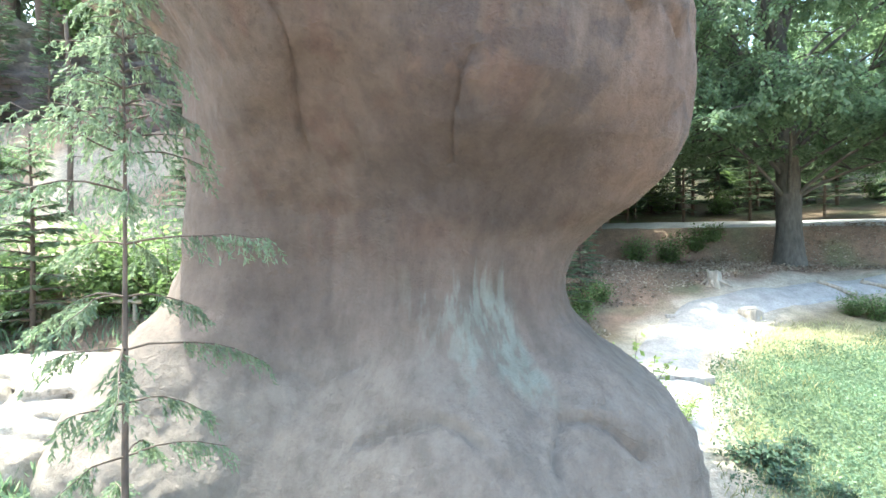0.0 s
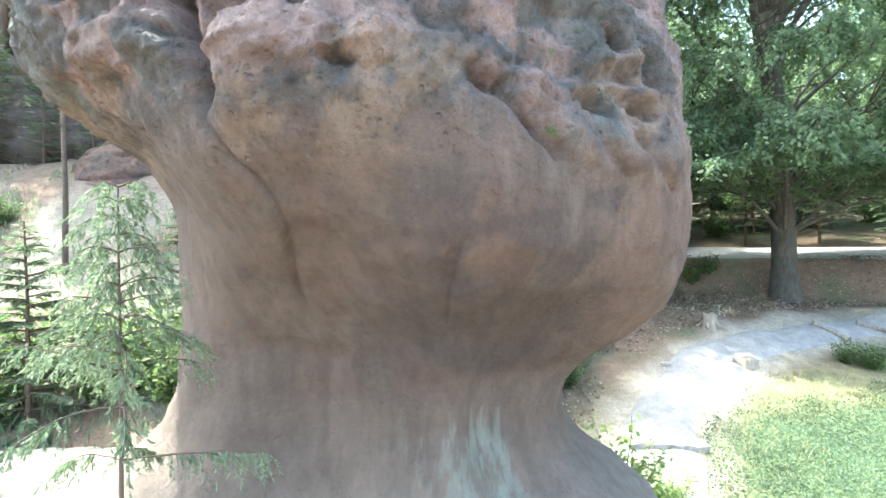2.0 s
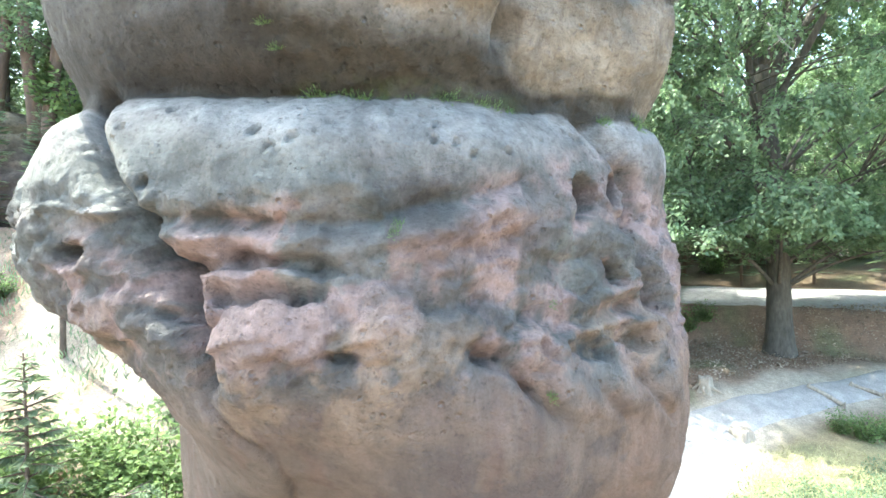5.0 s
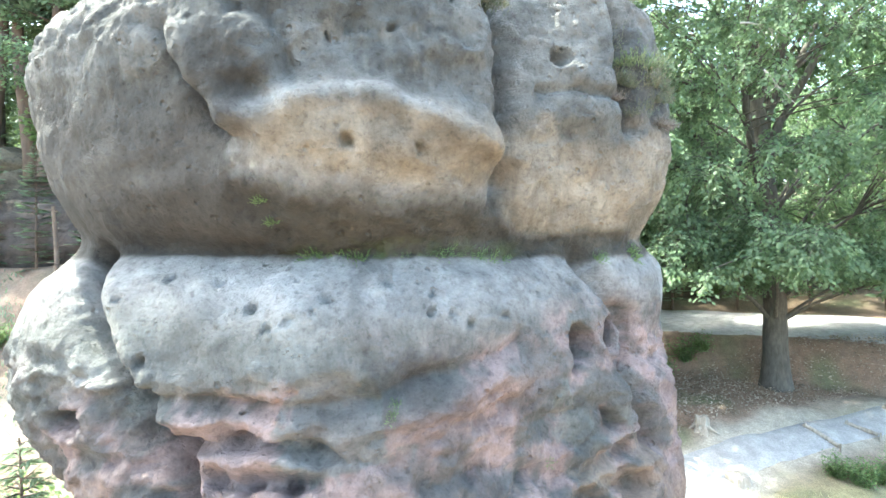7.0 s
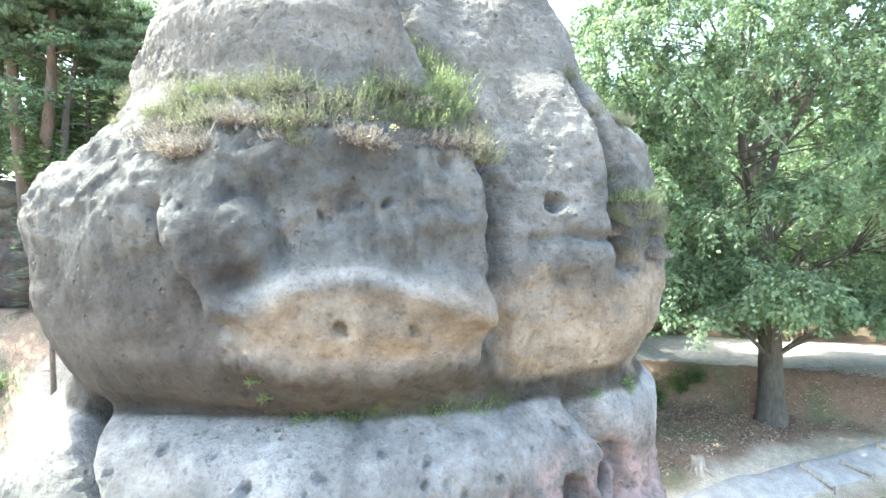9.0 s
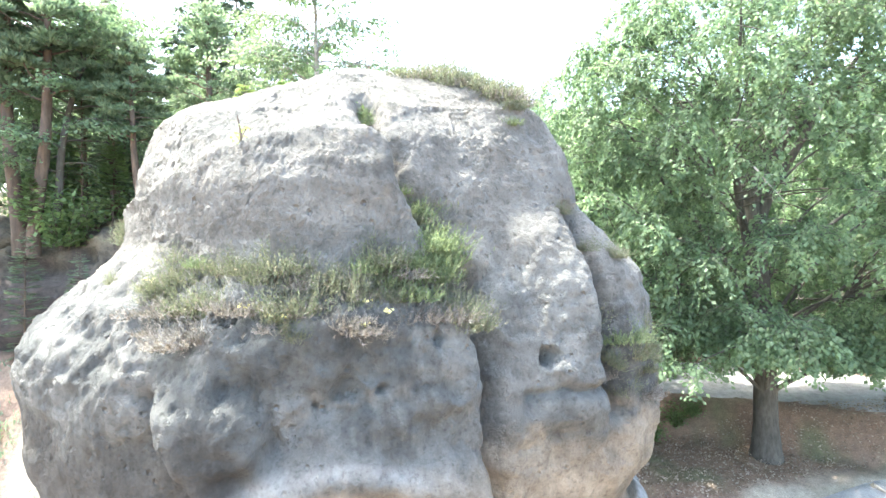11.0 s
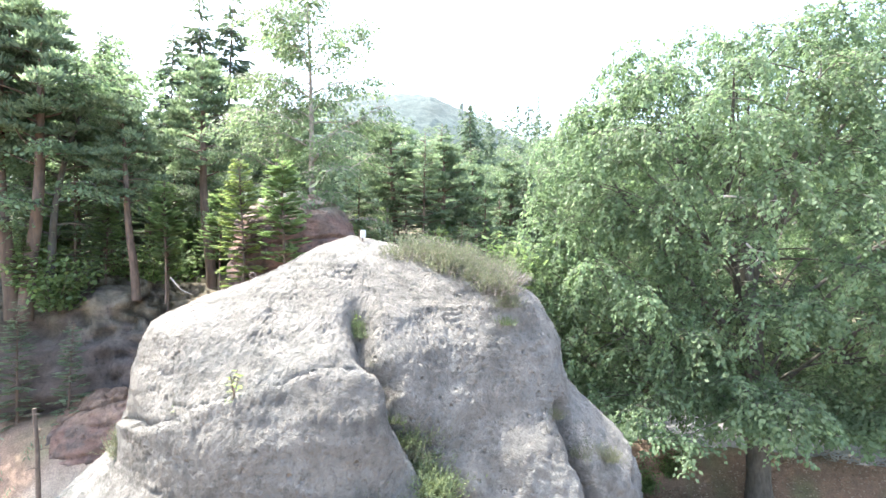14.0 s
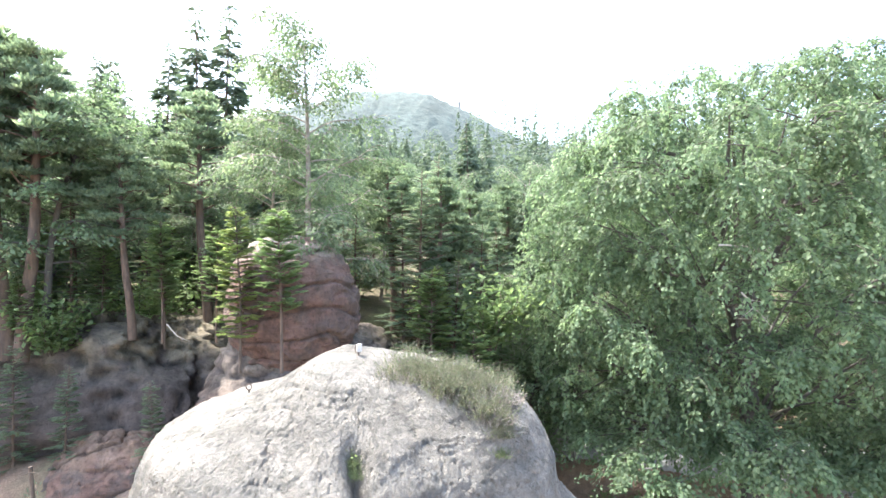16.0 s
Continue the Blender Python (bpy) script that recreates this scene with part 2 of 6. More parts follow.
class Shape:
    """Gathers corners and faces, and links them as one mesh object."""

    def __init__(self):
        self.v, self.f, self.n = [], [], 0

    def add(self, verts, faces):
        verts = np.asarray(verts, float).reshape(-1, 3)
        self.v.append(verts)
        self.f.append(np.asarray(faces, np.int64) + self.n)
        self.n += len(verts)

    def tube(self, path, radii, sides=7):
        path, radii = np.asarray(path, float), np.asarray(radii, float)
        way = np.gradient(path, axis=0)
        way /= np.linalg.norm(way, axis=1)[:, None] + 1e-9
        ref = np.where(np.abs(way[:, 2:3]) > 0.9, np.array([[1.0, 0, 0]]), np.array([[0, 0, 1.0]]))
        a = np.cross(way, ref)
        a /= np.linalg.norm(a, axis=1)[:, None] + 1e-9
        b = np.cross(way, a)
        ang = np.linspace(0, 2 * np.pi, sides, endpoint=False)
        ring = path[:, None] + radii[:, None, None] * (np.cos(ang)[None, :, None] * a[:, None] + np.sin(ang)[None, :, None] * b[:, None])
        n = len(path)
        k = np.arange(n - 1)[:, None] * sides
        j = np.arange(sides)[None]
        j2 = (j + 1) % sides
        self.add(ring, np.stack([k + j, k + j2, k + sides + j2, k + sides + j], 2).reshape(-1, 4))
        for at, flip in ((0, True), (n - 1, False)):
            mid = np.concatenate([ring[at], path[at][None]])
            fan = [[i, (i + 1) % sides, sides, sides] for i in range(sides)]
            self.add(mid, [[q[1], q[0], q[2], q[2]] for q in fan] if flip else fan)

    def leaves(self, centre, along, across):
        """A pointed leaf at each centre, from its stalk to its tip."""
        c, a, b = (np.asarray(q, float) for q in (centre, along, across))
        q = np.stack([c - a, c - 0.1 * a + b, c + a, c - 0.1 * a - b], 1)
        self.add(q, np.arange(len(c) * 4).reshape(-1, 4))

    def link(self, name, mat, parent=None, smooth=True, label=""):
        me = bpy.data.meshes.new(name)
        v, f = np.concatenate(self.v), np.concatenate(self.f)
        three = f[:, 2] == f[:, 3]
        size = np.where(three, 3, 4)
        loops = f.reshape(-1)[np.stack([np.ones_like(three), np.ones_like(three), np.ones_like(three), ~three], 1).reshape(-1)]
        me.vertices.add(len(v))
        me.vertices.foreach_set("co", v.astype(np.float32).reshape(-1))
        me.loops.add(len(loops))
        me.loops.foreach_set("vertex_index", loops.astype(np.int32))
        me.polygons.add(len(f))
        me.polygons.foreach_set("loop_start", np.concatenate([[0], np.cumsum(size)[:-1]]).astype(np.int32))
        me.polygons.foreach_set("loop_total", size.astype(np.int32))
        me.polygons.foreach_set("use_smooth", np.full(len(f), smooth))
        me.materials.append(mat)
        me.update(calc_edges=True)
        me.validate()
        ob = new(name, me)
        ob.parent = parent
        if label:
            ob["label"] = label
        return ob


def paint(ob, layer, colours):
    at = ob.data.color_attributes.new(layer, "FLOAT_COLOR", "POINT")
    at.data.foreach_set("color", np.concatenate([colours, np.ones((len(colours), 1))], 1).astype(np.float32).reshape(-1))


def sheet_faces(rows, cols, closed=False):
    i, j = np.arange(rows - 1)[:, None], np.arange(cols if closed else cols - 1)[None]
    j2 = (j + 1) % cols
    return np.stack([i * cols + j, i * cols + j2, (i + 1) * cols + j2, (i + 1) * cols + j], 2).reshape(-1, 4)


def spun(rng, n):
    v = rng.normal(size=(n, 3))
    return v / np.linalg.norm(v, axis=1)[:, None]


# ---- the ground ----
ROAD_AT, ROAD_ACROSS = np.array((16.0, 23.6)), np.array((0.36, 0.933))


def ground_height(x, y):
    x, y = np.asarray(x, float), np.asarray(y, float)
    s = (x - ROAD_AT[0]) * ROAD_ACROSS[0] + (y - ROAD_AT[1]) * ROAD_ACROSS[1]
    right = np.interp(y, [-20, 0, 7.5, 10.2, 11.6, 14.5, 16.5, 18.0, 21.0, 26.0], [-3.1, -1.3, -0.5, 0.28, 0.5, 1.0, 1.75, 2.2, 2.4, 2.9])
    right = right + (4.15 + 0.1 * np.clip(s, -2.4, 2.4) - right) * ease(-4.3, -2.3, s)
    right = right + 0.24 * np.clip(s - 2.8, 0, 40) + 0.12 * np.clip(s - 42, 0, 60)
    left = 0.2 + 0.9 * ease(3.0, 7.0, y) + 0.42 * np.clip(y - 7.0, 0, 10) + 0.45 * np.clip(y - 12.5, 0, 4)
    left = left + (11.2 - left) * ease(20.0, 23.5, y) + 0.12 * np.clip(y - 24, 0, 80)
    w = ease(-2.5, 2.5, x - 0.12 * np.clip(y - 12, 0, 30))
    z = left * (1 - w) + right * w
    p = np.stack([x * 0.45, y * 0.45, np.zeros_like(x)], -1).reshape(-1, 3)
    wob = fbm(p, 3, 5).reshape(x.shape)
    onroad = ease(3.4, 2.5, np.abs(s)) * ease(3, 6, x)
    return z + 0.16 * wob * (1 - onroad)


PATH = [(2.6, 5.5), (3.4, 8.2), (4.3, 10.4), (5.0, 11.9), (6.0, 13.3), (7.4, 14.7), (9.1, 15.6), (11.0, 16.2), (13.0, 16.8), (15.0, 17.3), (18.0, 18.0), (24.0, 19.0)]
PATH_WIDE = [1.2, 1.2, 1.5, 1.3, 1.4, 1.5, 1.2, 1.1, 1.1, 1.1, 1.1, 1.1]


def smooth_line(points, n):
    pts = np.array(points, float)
    t = np.arange(len(pts))
    u = np.linspace(0, len(pts) - 1, n)
    out = []
    for k in range(pts.shape[1]):
        m = np.gradient(pts[:, k])
        i = np.minimum(u.astype(int), len(pts) - 2)
        f = u - i
        out.append((2 * f ** 3 - 3 * f ** 2 + 1) * pts[i, k] + (f ** 3 - 2 * f ** 2 + f) * m[i] + (-2 * f ** 3 + 3 * f ** 2) * pts[i + 1, k] + (f ** 3 - f ** 2) * m[i + 1])
    return np.stack(out, 1)


def off_path(x, y):
    line = smooth_line(PATH, 120)
    d = np.full(np.shape(x), 1e9)
    for px, py in line:
        d = np.minimum(d, np.hypot(x - px, y - py))
    return d


def build_ground():
    u = np.linspace(-1, 1, 290)
    gx = 4 + 30 * u + 1800 * np.sign(u) * np.abs(u) ** 9
    gy = 14 + 30 * u + 1800 * np.sign(u) * np.abs(u) ** 9
    X, Y = np.meshgrid(gx, gy)
    Z = ground_height(X, Y)
    p = np.stack([X, Y, np.zeros_like(X)], -1).reshape(-1, 3)
    Z = Z + 0.03 * fbm(p * 3, 3, 8).reshape(X.shape) * (np.abs(u)[None] < 0.8)
    s = Shape()
    s.add(np.stack([X, Y, Z], -1), sheet_faces(290, 290))
    m, nt, b = material("ground_earth", 0.95)
    at = nt.nodes.new("ShaderNodeVertexColor")
    at.layer_name = "soil"
    fine, mid = grain(nt, 22, 8, 0.7), grain(nt, 3.0, 8, 0.7)
    c = mixed(nt, "MULTIPLY", 1.0, at.outputs[0], ramp(nt, fine, (0.3, 0.55), (0.7, 1.3)))
    c = mixed(nt, "MULTIPLY", 1.0, c, ramp(nt, mid, (0.3, 0.7), (0.7, 1.25)))
    nt.links.new(c, b.inputs["Base Color"])
    bump(nt, b, fine, 0.8, 0.05)
    ob = s.link("ground", m)
    x, y = X.reshape(-1), Y.reshape(-1)
    n1, n2 = fbm(p * 0.8, 4, 21), fbm(p * 0.35, 3, 31)
    litter, sand = np.array((0.25, 0.17, 0.12)), np.array((0.46, 0.40, 0.32))
    turf, forest = np.array((0.13, 0.17, 0.08)), np.array((0.09, 0.075, 0.045))
    col = np.repeat(litter[None], len(x), 0)

    def lay(colour, w):
        w = np.clip(w, 0, 1)[:, None]
        return col * (1 - w) + colour * w
    col = lay(forest, np.maximum(ease(22, 30, y + 3 * n2), ease(16.5, 18.5, y) * ease(5, 1, x)))
    col = lay(turf, ease(-0.1, 0.5, n1 - 0.15) * 0.6)
    col = lay(np.array((0.27, 0.26, 0.13)), ease(1.75, 1.2, np.hypot((x - 10.8) / 6.2, (y - 9.0) / 3.9) + 0.2 * n1) * 0.8)
    lawn = ease(1.2, 0.75, np.hypot((x - 10.8) / 6.2, (y - 9.0) / 3.9) + 0.15 * n1)
    col = lay(turf, lawn)
    d = off_path(x, y)
    col = lay(sand, ease(1.7, 0.7, d + 0.8 * n1) * ease(22, 17, y))
    col = lay(sand * 0.66, ease(-0.2, 0.25, n2 + 0.35 * n1 + 0.15) * (x < -2) * ease(5, 7, y) * ease(17, 14.5, y))
    paint(ob, "soil", col)
    return tagged(ob, "uneven forest ground with leaf litter, sand and turf", "ground", kind="structure")


def ribbon(name, line, wide, mat, lift, label, across=9, crown=0.0):
    pts = smooth_line([(*p, w) for p, w in zip(line, wide)], 140)
    way = np.gradient(pts[:, :2], axis=0)
    way /= np.linalg.norm(way, axis=1)[:, None]
    side = np.stack([way[:, 1], -way[:, 0]], 1)
    k = np.linspace(-0.5, 0.5, across)
    wob = 1 + 0.12 * fbm(np.stack([pts[:, 0], pts[:, 1], np.zeros(len(pts))], 1) * 0.9, 3, 77)
    xy = pts[:, None, :2] + side[:, None] * (k[None, :, None] * (pts[:, 2] * wob)[:, None, None])
    z = ground_height(xy[..., 0], xy[..., 1]) + lift - 4 * lift * np.abs(k)[None] ** 4 * 4
    s = Shape()
    s.add(np.concatenate([xy, z[..., None]], 2), sheet_faces(len(pts), across))
    return tagged(s.link(name, mat), label, name, kind="structure")


build_ground()
ribbon("path", PATH, PATH_WIDE, GRAVEL, 0.09, "pale trodden gravel footpath climbing to the road")
along = np.array((ROAD_ACROSS[1], -ROAD_ACROSS[0]))
ribbon("road", [tuple(ROAD_AT + along * k) for k in (-13, -6, 0, 8, 20, 40)], [4.6] * 6, ROAD, 0.06, "narrow worn asphalt road in dappled light")
# profiles of the tower: (height, distance of the face from the tower's axis)
LEFT = [(-1.5, 4.0), (0, 3.7), (1.0, 3.4), (1.6, 3.1), (2.06, 2.72), (2.4, 2.38), (2.75, 2.22), (3.6, 2.2), (4.5, 2.2), (4.87, 2.26), (5.33, 2.54), (5.63, 2.9),
        (6.0, 3.38), (6.4, 3.55), (7.0, 3.55), (7.4, 3.42), (7.62, 3.2), (7.75, 3.1), (7.9, 3.15), (8.2, 3.28), (8.6, 3.4), (9.2, 3.47), (9.6, 3.3), (9.95, 2.95),
        (10.4, 2.6), (10.8, 2.46), (11.25, 2.44), (11.7, 2.3), (11.93, 1.86), (12.08, 1.45), (12.24, 0.98), (12.4, 0.7), (12.58, 0.42), (12.72, 0.0)]
FRONT = [(-1.5, 3.7), (0, 3.1), (0.9, 2.55), (1.4, 2.2), (2.0, 1.73), (2.5, 1.52), (2.9, 1.5), (3.4, 1.65), (3.8, 1.98), (4.2, 2.4), (4.6, 2.8), (5.1, 3.15),
         (5.6, 3.36), (5.9, 3.38), (6.2, 3.18), (6.5, 3.14), (6.9, 3.2), (7.2, 3.13), (7.42, 2.98), (7.58, 2.72), (7.66, 2.52), (7.76, 2.62), (7.9, 2.9), (8.15, 3.13),
         (8.5, 3.24), (9.0, 3.26), (9.5, 3.2), (9.8, 3.12), (10.02, 2.92), (10.2, 2.8), (10.6, 2.74), (10.95, 2.66), (11.2, 2.45), (11.5, 2.15), (11.85, 1.7),
         (12.15, 1.25), (12.4, 0.85), (12.6, 0.45), (12.72, 0.0)]
SHOULDER = [(-1.5, 4.1), (0, 3.7), (0.7, 3.45), (1.2, 3.05), (1.6, 2.6), (2.0, 2.27), (2.6, 2.07), (3.1, 2.12), (3.6, 2.5), (4.0, 3.05), (4.4, 3.32), (4.9, 3.42),
            (5.4, 3.35), (6.0, 3.17), (6.8, 3.16), (7.25, 3.1), (7.5, 2.9), (7.66, 2.7), (7.78, 2.68), (8.2, 2.88), (8.7, 2.97), (9.2, 2.92), (9.6, 2.82), (9.9, 2.68),
            (10.25, 2.42), (10.6, 2.28), (11.0, 2.2), (11.5, 1.98), (11.9, 1.6), (12.2, 1.15), (12.45, 0.75), (12.62, 0.42), (12.72, 0.0)]
RIGHT = [(-1.5, 4.3), (0, 4.05), (0.6, 3.91), (1.0, 3.8), (1.33, 3.6), (1.55, 3.34), (1.97, 2.82), (2.27, 2.53), (2.6, 2.44), (2.95, 2.5), (3.2, 2.78), (3.5, 3.2),
         (3.8, 3.53), (4.2, 3.76), (4.75, 3.81), (5.3, 3.76), (5.8, 3.62), (6.3, 3.6), (6.72, 3.48), (7.2, 3.58), (7.5, 3.52), (7.75, 3.28), (7.95, 3.34), (8.3, 3.55),
         (8.7, 3.63), (9.3, 3.58), (9.8, 3.53), (10.2, 3.42), (10.5, 3.1), (10.85, 2.77), (11.4, 2.63), (11.9, 2.36), (12.2, 1.9), (12.4, 1.2), (12.6, 0.55), (12.72, 0.0)]
AXIS = (-0.9, 6.9)


def tower_radius(deg, z):
    """Distance of the smooth face from the axis, at degrees from the front (right: plus) and a height."""
    deg = (np.asarray(deg, float) + 180.0) % 360.0 - 180.0
    z = np.asarray(z, float)
    l, f, s, r = (np.interp(z, *np.array(tab).T) for tab in (LEFT, FRONT, SHOULDER, RIGHT))
    back = 0.5 * (l + r) * (1 - 0.45 * ease(11.7, 12.3, z))
    rear = l * (1 - 0.2 * ease(11.7, 12.2, z))
    stations = (-180.0, -110.0, -52.0, -8.0, 36.0, 66.0, 110.0, 180.0)
    values = (back, rear, l, f, s, r, r, back)
    out = np.zeros(np.broadcast(deg, z).shape)
    for i in range(7):
        a, b = stations[i], stations[i + 1]
        w = np.clip((deg - a) / (b - a), 0, 1)
        w = w * w * (3 - 2 * w)
        out = np.where((deg >= a) & (deg <= b), values[i] * (1 - w) + values[i + 1] * w, out)
    return out


def line_distance(u, z, path, reach):
    """Distance from a chain of points, both in metres over the face, with the side (right: plus)."""
    best, side, part = np.full(u.shape, 1e9), np.zeros(u.shape), np.zeros(u.shape)
    for k, ((a, za), (b, zb)) in enumerate(zip(path[:-1], path[1:])):
        ax, bx = radians(a) * reach, radians(b) * reach
        dx, dz = bx - ax, zb - za
        t = np.clip(((u - ax) * dx + (z - za) * dz) / (dx * dx + dz * dz + 1e-9), 0, 1)
        d = np.hypot(u - ax - t * dx, z - za - t * dz)
        near = d < best
        best = np.where(near, d, best)
        side = np.where(near, np.sign((z - za) * dx - (u - ax) * dz), side)
        part = np.where(near, k + t, part)
    part = part / (len(path) - 1)
    return best, side * ease(0.0, 0.25, part) * ease(1.0, 0.75, part)


def tower_relief(deg, z, p):
    """How far the weathered face stands out from the smooth one: clefts, bedding, lobes, holes and honeycomb."""
    reach = tower_radius(deg, z)
    out = (0.09 * fbm(p * 0.75, 3, 1) + 0.05 * fbm(p * 2.0, 4, 2)) * (1 - 0.5 * ease(11.2, 12.0, z))
    # edges wander: everything below is laid out on a slightly warped face
    du = 0.06 * fbm(p * 2.0, 3, 3) + 0.035 * fbm(p * 6.0, 3, 6)
    dz = 0.05 * fbm(p * 2.3 + 5, 3, 4) + 0.03 * fbm(p * 7.0, 3, 7)
    warp = du
    true_deg, true_z = deg, z
    u = np.radians(deg) * reach + du
    z = z + dz * ease(12.72, 12.2, z)
    deg = np.degrees(u / np.maximum(reach, 0.3))
    upper = ease(4.9, 5.7, true_z)
    # the pale band and the undersides are worn smooth
    calm = 1 - 0.7 * ease(6.85, 7.1, true_z) * ease(7.7, 7.6, true_z) - 0.65 * ease(7.6, 7.7, true_z) * ease(9.5, 9.1, true_z) * ease(-8, -14, true_deg)
    out += upper * calm * (1 - 0.6 * ease(10.0, 10.6, true_z)) * 0.03 * fbm(p * 5.0, 4, 4) + (0.35 + 0.65 * upper) * (1 - 0.6 * ease(10.0, 10.6, true_z)) * calm * 0.016 * fbm(p * 10.0, 4, 44, 0.6)
    crisp = 1 - np.abs(fbm(p * 4.2, 4, 45, 0.55)) * 3
    out += upper * (1 - 0.85 * ease(10.0, 10.6, true_z)) * calm * 0.022 * np.clip(crisp, -0.7, 1)
    tilted = p - np.stack([0 * u, 0 * u, 0.24 * np.clip(u, -1.5, 2.5)], 1)
    ridged = 1 - np.abs(fbm(tilted * np.array((1.3, 1.3, 3.6)) + du[:, None] * 6, 4, 14)) * 2.6
    belly = ease(5.3, 5.8, z) * ease(7.0, 6.7, z)
    out += belly * 0.075 * np.clip(ridged, -0.6, 1)
    ridged = 1 - np.abs(fbm(p * np.array((1.7, 1.7, 1.9)) + 7, 4, 24)) * 2.6
    out += calm * ease(8.75, 9.1, z) * ease(10.2, 9.9, z) * (0.07 - 0.045 * ease(26, 36, deg)) * np.clip(ridged, -0.6, 1)
    ridged = 1 - np.abs(fbm(p * np.array((1.4, 1.4, 6.0)) + 9, 4, 34)) * 2.6
    out += ease(10.3, 10.6, z) * 0.012 * np.clip(ridged, -1, 1)

    d, r = cells(p * np.array((22.0, 22.0, 28.0)) + 1.5 * du[:, None] * 8, 59)
    dome = ease(10.1, 10.5, true_z)
    out -= dome * 0.024 * ease(0.5, 0.1, d) * ease(0.35, 0.9, r) * ease(-0.2, 0.3, fbm(p * 1.5, 3, 58))
    flake = fbm(p * np.array((3.0, 3.0, 9.0)) + 4, 4, 57, 0.6)
    out += dome * 0.018 * np.clip(np.round(flake * 5) / 5 - flake, -1, 1) * 4
    crack = np.abs(fbm(p * np.array((1.1, 1.1, 3.4)) + 2 * du[:, None], 4, 54, 0.55))
    out -= dome * 0.03 * ease(0.035, 0.0, crack) * ease(-0.1, 0.25, fbm(p * 0.9 + 5, 3, 53))
    block = ease(8.7, 8.9, true_z) * (1 - dome)
    out += block * 0.014 * fbm(p * 16.0, 3, 56, 0.6)

    def cleft(path, width, depth, step=0.0, spread=0.5):
        nonlocal out
        d, side = line_distance(u, z, path, reach)
        out = out - depth * np.exp(-(d / width) ** 1.6)
        if step:
            out = out + step * side * np.exp(-d / spread) * ease(0, width * 0.5, d)

    uneven = 1 + 0.7 * fbm(p * 5.0, 3, 78)

    def hole(a, h, wide, high, depth, slant=0.0):
        nonlocal out
        q = ((u - math.radians(a) * reach + slant * (z - h) + 0.5 * du) / wide) ** 2 + ((z - h) / high) ** 2
        out = out - depth * ease(1.1, 0.1, q * uneven)

    def swell(a, h, wide, high, height):
        nonlocal out
        q = ((u - math.radians(a) * reach) / wide) ** 2 + ((z - h) / high) ** 2
        out = out + height * np.exp(-q)

    # the cleft that splits off the outer lobe, and its course down the neck
    cleft([(-40, 7.68), (-35, 7.4), (-31, 7.14), (-26, 6.82), (-21, 6.4), (-16.5, 6.13), (-14, 5.83), (-13, 5.5)], 0.08, 0.42, 0.06)
    cleft([(-13, 5.5), (-14, 5.28), (-12, 5.06), (-9, 4.89), (-7, 4.72), (-7, 4.52), (-9, 4.17), (-10, 3.9)], 0.025, 0.035, -0.02, 0.3)
    cleft([(1, 4.07), (5, 3.9), (6, 3.58)], 0.025, 0.015, 0.012, 0.25)
    cleft([(20, 4.5), (20, 4.08), (23, 3.73)], 0.025, 0.025, 0.015, 0.3)
    cleft([(57, 4.2), (60, 4.5), (64, 4.75)], 0.04, 0.08, 0.05, 0.3)
    # the upright cleft of the upper block and the gully above it
    cleft([(31, 8.2), (29, 8.56), (29, 8.98), (30, 9.35), (30, 9.7), (31, 10.09)], 0.11, 0.62, 0.16, 0.6)
    cleft([(31, 10.09), (27, 10.4), (23, 10.65), (19, 11.0), (17, 11.32), (12, 11.61), (10, 11.86)], 0.11, 0.30, 0.10, 0.5)
    # the slab beside the far shoulder
    cleft([(61, 10.8), (56, 10.37), (54, 9.87), (53, 9.26), (54, 8.9)], 0.08, 0.3, -0.08, 0.5)
    cleft([(48, 7.6), (50, 7.26), (54, 6.95), (52, 6.54), (53, 6.2), (56, 5.9)], 0.09, 0.2, -0.05)
    # stepped ledges of the dome
    ledge = [(-60, 10.75), (-38, 10.9), (-26, 11.06), (-18, 11.18), (-9, 11.28), (0, 11.39), (10, 11.41), (15, 11.33)]
    cleft(ledge, 0.03, 0.045)
    d, side = line_distance(u, z, ledge, reach)
    below = (z < np.interp(deg, *np.array(ledge).T)) * ease(18, 12, deg) * ease(-66, -52, deg)
    out += below * 0.15 * np.exp(-(d / 0.3))
    for h, amp in ((11.72, 0.015), (12.02, 0.03), (12.16, 0.045), (12.3, 0.045), (12.42, 0.02)):
        out -= amp * np.exp(-((z - h + 0.06 * fbm(p * 1.3, 2, 41)) / 0.018) ** 2) * ease(-0.3, 0.3, fbm(p * 1.6, 2, 43) - 0.05) * ease(40, 20, np.abs(true_deg + 15))
    # lip of the upper block, with the tan undercut below it
    d, side = line_distance(u, z, [(-9, 8.6), (-5, 8.62), (-2, 8.75), (4, 8.8), (9, 8.82), (15, 8.68), (22, 8.58), (29, 8.45)], reach)
    out += 0.13 * np.exp(-(d / 0.12) ** 2)
    swell(10, 8.5, 1.0, 0.22, 0.10)
    cleft([(-20, 9.3), (-17, 9.07), (-14, 8.83), (-11, 8.6), (-8, 8.5)], 0.07, 0.12, 0.17, 0.45)
    cleft([(-7, 9.5), (-4, 9.2), (-2, 8.95)], 0.07, 0.10, -0.06)
    swell(-14, 9.1, 0.5, 0.4, 0.08)
    swell(3, 9.25, 0.7, 0.4, -0.12)
    swell(44, 9.3, 0.45, 0.5, 0.10)
    cleft([(38, 9.12), (44, 9.16), (52, 9.1)], 0.05, 0.10)
    swell(43, 8.9, 0.5, 0.14, 0.08)
